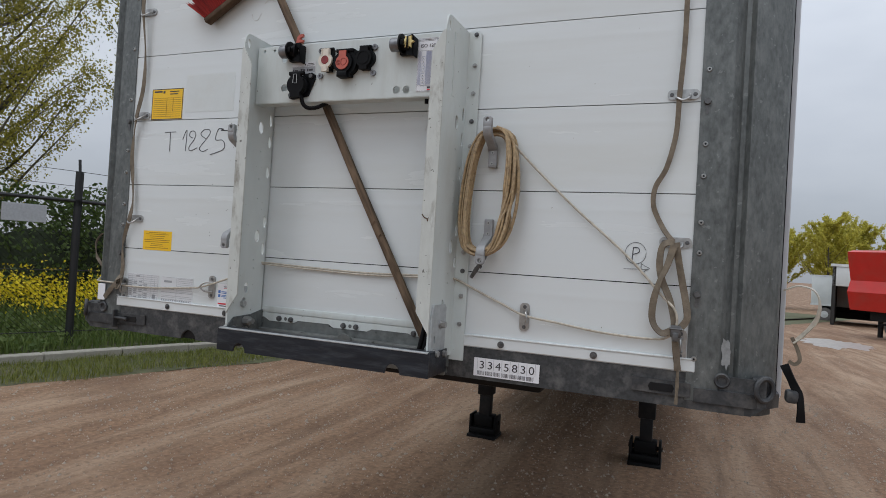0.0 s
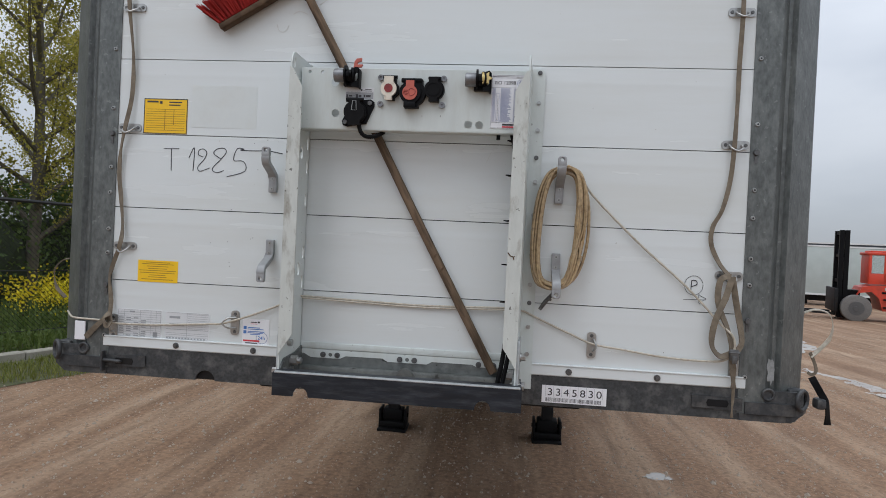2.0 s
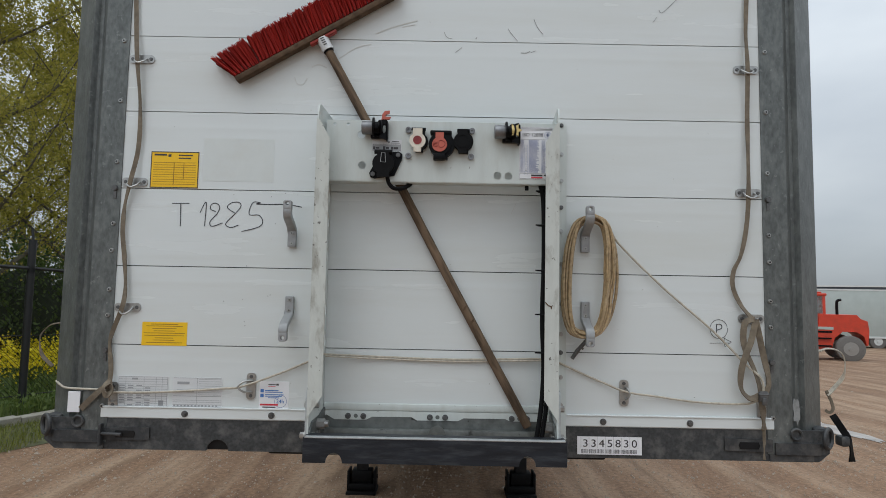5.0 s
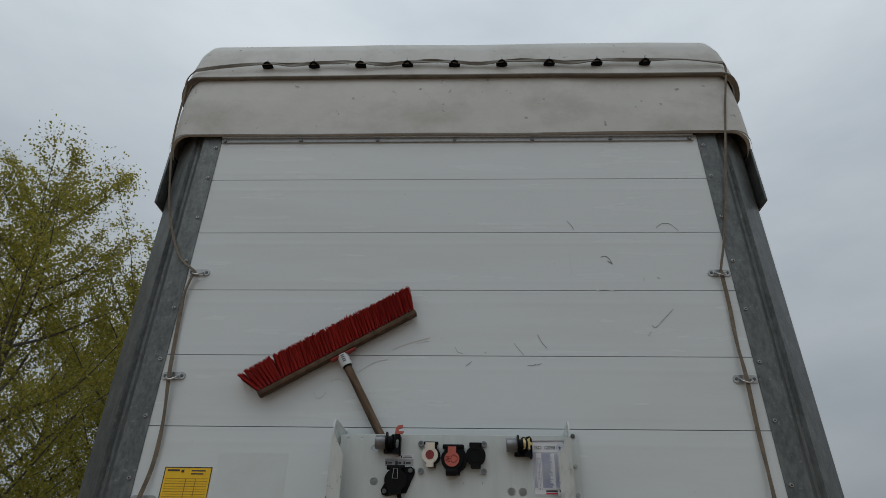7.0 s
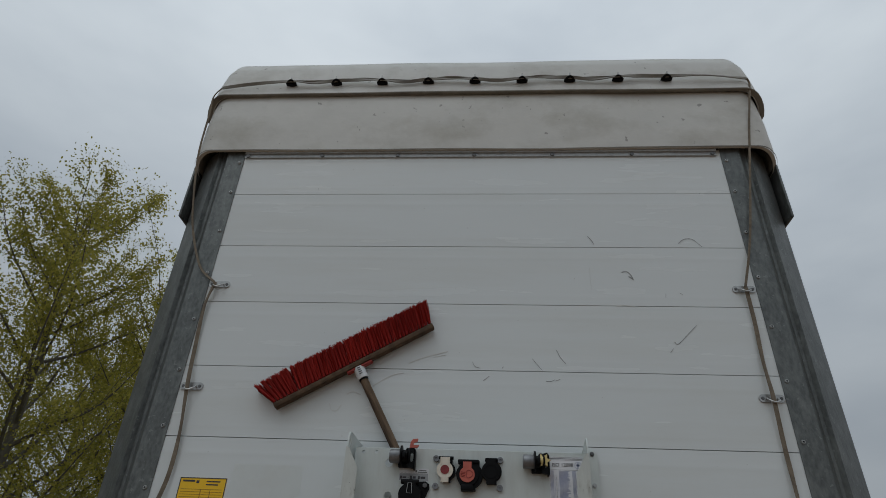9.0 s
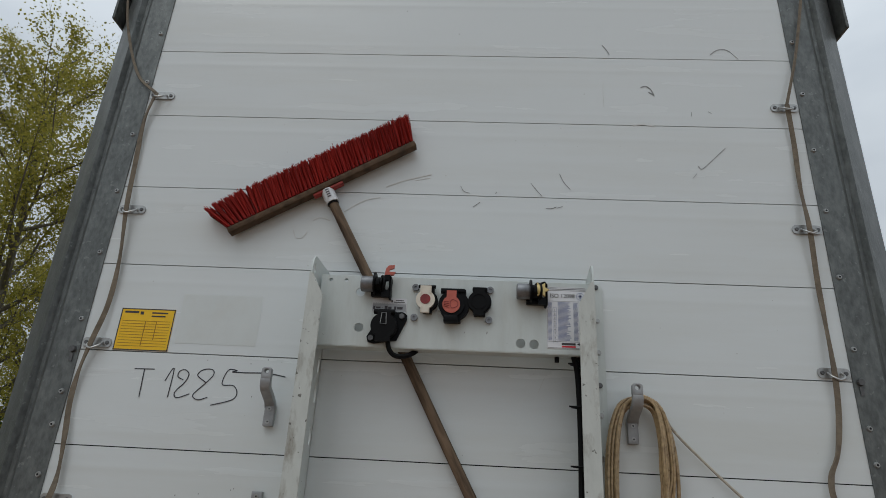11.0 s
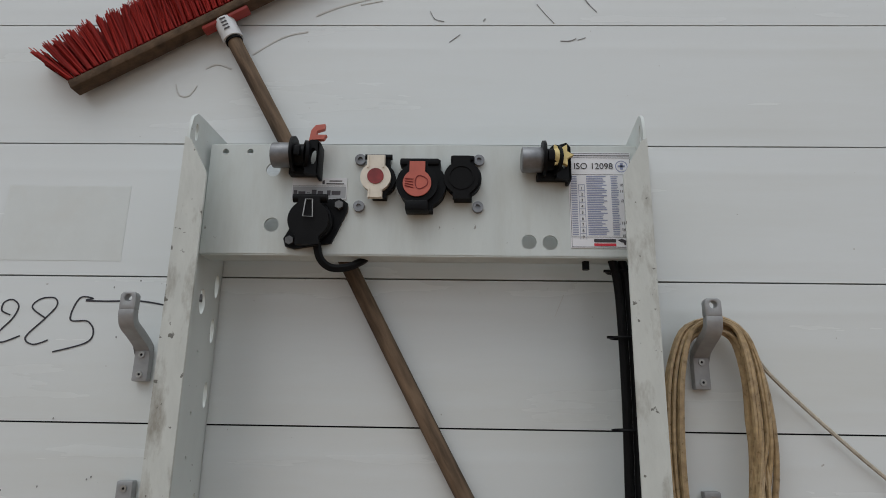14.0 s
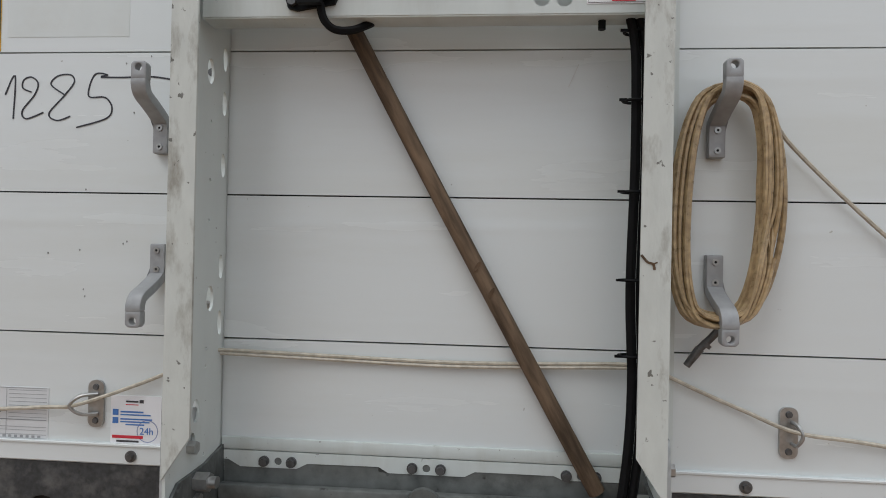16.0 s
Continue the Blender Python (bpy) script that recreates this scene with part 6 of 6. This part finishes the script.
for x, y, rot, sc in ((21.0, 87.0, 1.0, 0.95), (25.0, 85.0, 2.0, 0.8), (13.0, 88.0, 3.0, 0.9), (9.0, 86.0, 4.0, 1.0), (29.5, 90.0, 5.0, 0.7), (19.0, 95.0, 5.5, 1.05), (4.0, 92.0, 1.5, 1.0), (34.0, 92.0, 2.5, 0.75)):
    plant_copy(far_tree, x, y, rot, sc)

# ---- vehicles and sheds across the yard ----
def wheel(parent, x, y, z, r, w, axis=(1, 0, 0), rim="far_white"):
    a = Vector(axis).normalized()
    c = Vector((x, y, z))
    wh = part("wheel", cyl(c - a * w / 2, c + a * w / 2, r, seg=28, bevel=r * 0.1), M["tyre"], parent, "dusty tyre")
    part("rim", join(cyl(c - a * (w / 2 + 0.01), c + a * (w / 2 + 0.01), r * 0.52, seg=20), cyl(c - a * (w / 2 + 0.06), c + a * (w / 2 + 0.06), r * 0.18, seg=12)), M[rim], wh)

# the semi-trailer's three axles, out of view, added to block light below the floor
for y in (8.6, 9.9, 11.2):
    axle = part("axle", cyl((-0.9, y, gz(0, y) + 0.52), (0.9, y, gz(0, y) + 0.52), 0.07, seg=12), M["chassis"], trailer)
    for x in (-1.06, 1.06):
        wheel(trailer, x, y, gz(0, y) + 0.50, 0.52, 0.36, (1, 0, 0), "steel")

# forklift, side-on
lift = thing("forklift", "large orange-red forklift truck with a black mast", "forklift")
def put(t, x, y, rot):
    t.matrix_basis = Matrix.Translation((x, y, gz(x, y))) @ Matrix.Rotation(rot, 4, "Z")
for yy in (-0.95, 0.95):
    wheel(lift, -0.12, yy, 0.56, 0.56, 0.42, (0, 1, 0), "bolt")
    wheel(lift, 2.55, yy * 0.9, 0.56, 0.56, 0.38, (0, 1, 0), "steel")
body = [(-0.15, 0.85), (0.1, 1.45), (0.5, 1.55), (1.4, 1.55), (1.4, 2.02), (2.85, 2.02), (3.0, 1.85), (3.25, 1.75), (3.3, 1.35), (3.25, 0.75), (3.2, 0.7), (3.1, 1.1), (2.85, 1.28), (2.3, 1.28), (2.0, 1.0), (1.85, 0.5), (0.85, 0.5), (0.72, 1.0), (0.45, 1.28), (0.0, 1.2)]
part("body", plate(body, [], "y", -0.85, 0.85), M["lift_red"], lift, "orange-red body with counterweight")
part("step", join(box(0.85, 1.85, -0.95, -0.85, 0.62, 0.68), box(0.85, 1.85, -0.95, -0.85, 0.95, 1.01), box(0.8, 1.9, -0.87, -0.852, 1.22, 1.30)), M["black"], lift)
part("side_band", box(0.9, 1.95, -0.872, -0.852, 1.36, 1.48), M["far_grey"], lift)
cab = part("cab", moved(join(box(0.02, 0.12, -0.78, 0.78, 1.5, 2.75, 0.02), box(1.28, 1.40, -0.78, 0.78, 1.5, 2.75, 0.02), box(-0.05, 1.45, -0.82, 0.82, 2.73, 2.85, 0.04), box(0.55, 0.63, -0.79, -0.76, 1.5, 2.75), box(0.05, 1.35, -0.79, -0.76, 1.5, 1.95, 0.01),
                       box(0.05, 1.35, 0.76, 0.79, 1.5, 1.95, 0.01), box(1.30, 1.38, -0.7, 0.7, 1.5, 2.1)), Matrix.Translation((0.3, 0, 0.1))), M["lift_red"], lift, "cab with large windows")
part("cab_window", box(0.42, 0.85, -0.772, -0.768, 2.05, 2.83), M["glass"], cab)
part("cab_window", box(0.93, 1.58, -0.772, -0.768, 2.05, 2.83), M["glass"], cab)
part("seat", join(box(0.95, 1.4, -0.3, 0.3, 1.6, 1.95, 0.04), box(1.35, 1.5, -0.3, 0.3, 1.9, 2.5, 0.04)), M["black"], cab)
part("roof_lamp", box(0.4, 1.6, -0.6, 0.6, 2.95, 3.02, 0.03), M["lift_red"], cab)
mast = part("mast", join(*[box(-0.75 + dx, -0.58 + dx, yy - 0.09, yy + 0.09, 0.1, 3.85) for yy in (-0.55, 0.55) for dx in (0, 0.2)], *[box(-0.7, -0.45, -0.6, 0.6, z, z + 0.14) for z in (0.5, 1.6, 2.7, 3.68)],
                       cyl((-0.5, 0, 0.2), (-0.5, 0, 3.1), 0.08), box(-0.5, 0.1, -0.5, 0.5, 0.7, 1.3)), M["black"], lift, "black lifting mast")
part("carriage", join(box(-0.92, -0.78, -1.1, 1.1, 0.35, 1.35, 0.02), *[box(-2.0, -0.8, yy - 0.1, yy + 0.1, 0.22, 0.30) for yy in (-0.7, 0.7)]), M["chassis"], mast, "fork carriage")
part("exhaust", tube([(2.2, -0.5, 2.0), (2.2, -0.5, 2.55), (2.27, -0.5, 2.65), (2.37, -0.5, 2.67)], 0.06, 8, 3), M["black"], lift)
put(lift, 15.5, 26.2, radians(-18))

def box_trailer(name, label, length, z0, z1, material, wheels):
    t = thing(name, label, "trailer")
    part("box_body", box(0, length, -1.25, 1.25, z0, z1, 0.03), M[material], t)
    part("body_edge", join(box(-0.02, length, -1.27, -1.24, z0 - 0.06, z0 + 0.06), box(-0.02, length, -1.27, -1.24, z1 - 0.08, z1 + 0.02)), M["far_white"], t)
    part("chassis", box(0.6, length - 0.3, -0.5, 0.5, z0 - 0.45, z0), M["chassis"], t)
    for x in wheels:
        for yy in (-1.05, 1.05):
            wheel(t, x, yy, 0.5, 0.5, 0.3, (0, 1, 0))
    return t
t = box_trailer("grey_box_trailer", "long grey-green box trailer parked across the yard", 13.0, 0.75, 3.80, "far_grey", (9.2, 10.5, 11.8))
put(t, 19.0, 39.8, radians(-8))
t = box_trailer("white_box_trailer", "long white box trailer parked farther off", 13.5, 1.2, 4.0, "far_white", (9.5, 10.8, 12.1))
put(t, 31.8, 47.0, radians(-30))
t = box_trailer("white_box_truck", "white box truck far across the yard", 6.2, 1.2, 3.4, "far_white", (0.9, 5.0))
put(t, 10.4, 52.5, radians(-20))

tip = thing("red_tipper_trailer", "bright red tipper semi-trailer", "trailer")
side = [(0.0, 1.2), (-0.25, 2.0), (-0.05, 2.5), (-0.35, 3.75), (0.0, 3.85), (4.4, 3.85), (4.4, 1.3)]
part("tub", plate(side, [], "y", -1.2, 1.2), M["truck_red"], tip, "red steel tipper tub")
part("rib", join(*[box(x, x + 0.14, -1.28, -1.19, 1.3, 3.8, 0.02) for x in (0.9, 2.0, 3.1, 4.2)], box(-0.3, 4.4, -1.30, -1.18, 3.68, 3.88, 0.02), box(0, 4.4, -1.28, -1.19, 2.75, 2.87)), M["truck_red"], tip)
part("chassis", box(0.3, 4.4, -0.5, 0.5, 0.8, 1.25), M["chassis"], tip)
part("marker_light", box(0.05, 0.45, -1.215, -1.2, 1.75, 1.9), M["cream"], tip)
part("marker_light", box(1.3, 1.42, -1.215, -1.2, 1.6, 1.85), M["cream"], tip)
part("support_leg", join(box(1.5, 1.65, -0.9, -0.75, 0, 1.0), box(1.5, 1.65, 0.75, 0.9, 0, 1.0), box(1.4, 1.75, -0.98, -0.68, 0, 0.06), box(1.5, 1.6, -0.9, 0.9, 0.55, 0.65)), M["chassis"], tip)
for x in (2.8, 3.85):
    wheel(tip, x, -1.0, 0.5, 0.5, 0.3, (0, 1, 0))
    wheel(tip, x, 1.0, 0.5, 0.5, 0.3, (0, 1, 0))
part("ladder", join(*[box(x, x + 0.05, -1.36, -1.31, 1.3, 3.85, 0.01) for x in (0.12, 0.55)], *[box(0.12, 0.60, -1.35, -1.32, z, z + 0.035) for z in np.arange(1.45, 3.8, 0.3)], box(0.12, 0.60, -1.33, -1.19, 3.6, 3.64), box(0.12, 0.60, -1.33, -1.19, 1.4, 1.44)), M["red"], tip, "pale red access ladder")
put(tip, 8.8, 29.4, radians(44))

for k, (x, y, n) in enumerate(((10.5, 25.6, 12),)):
    pal = thing("pallet", "stacked weathered wooden pallet", "pallet", group="pallet stack")
    part("deck", join(*[box(-0.6, 0.6, -0.4 + 0.165 * i, -0.29 + 0.165 * i, 0.122, 0.144) for i in range(5)], *[box(-0.6 + 0.53 * i, -0.46 + 0.53 * i, -0.4, 0.4, 0.10, 0.122) for i in range(3)]), M["pallet"], pal)
    for i in range(3):
        for j in range(3):
            part("block", box(-0.6 + 0.53 * i, -0.46 + 0.53 * i, -0.4 + 0.35 * j, -0.30 + 0.35 * j, 0.022, 0.10), M["pallet"], pal)
    part("runner", join(*[box(-0.6, 0.6, -0.4 + 0.35 * j, -0.30 + 0.35 * j, 0.0, 0.022) for j in range(3)]), M["pallet"], pal)
    rg = random.Random(4)
    for i in range(n):
        m = pose(x + rg.uniform(-0.03, 0.03), y + rg.uniform(-0.03, 0.03), gz(x, y) + 0.144 * i, 0, 0, -22 + rg.uniform(-2, 2))
        if i == 0:
            pal.matrix_basis = m
        else:
            copy_thing(pal, m)
rack = thing("steel_rack", "dark blue steel rack beside the pallets", "rack")
for x in (0.0, 1.1):
    part("upright", box(x, x + 0.12, 0, 0.12, 0, 1.45), M["blue"], rack)
part("crossbar", join(box(-0.8, 1.3, 0, 0.1, 1.30, 1.45), box(-0.8, 1.3, 0.02, 0.1, 0.4, 0.48)), M["blue"], rack)
put(rack, 11.9, 26.5, radians(-15))

shed = thing("white_shed", "low white industrial shed with a dark open front", "building")
part("fascia", box(-6, 5.0, 0, 0.3, 2.45, 3.75, 0.02), M["far_white"], shed)
part("roof", join(box(-6, 5.0, 0, 9, 3.75, 3.85), box(-6.1, 5.1, -0.06, 0.0, 3.68, 3.85)), M["far_white"], shed)
part("back_wall", join(box(-6, 5.0, 8.8, 9, 0, 3.75), box(-6.0, -5.8, 0, 9, 0, 3.75), box(4.8, 5.0, 0, 9, 0, 3.75)), M["inside"], shed)
put(shed, 15.6, 42.0, radians(-12))
hall = thing("dark_hall", "far dark-clad industrial hall", "building")
part("wall", box(-14, 12, 0, 14, 0, 6.2), M["far_dark"], hall)
part("parapet", box(-14.1, 12.1, -0.1, 14.1, 6.2, 6.4), M["far_white"], hall)
put(hall, 52.0, 80.0, radians(-25))
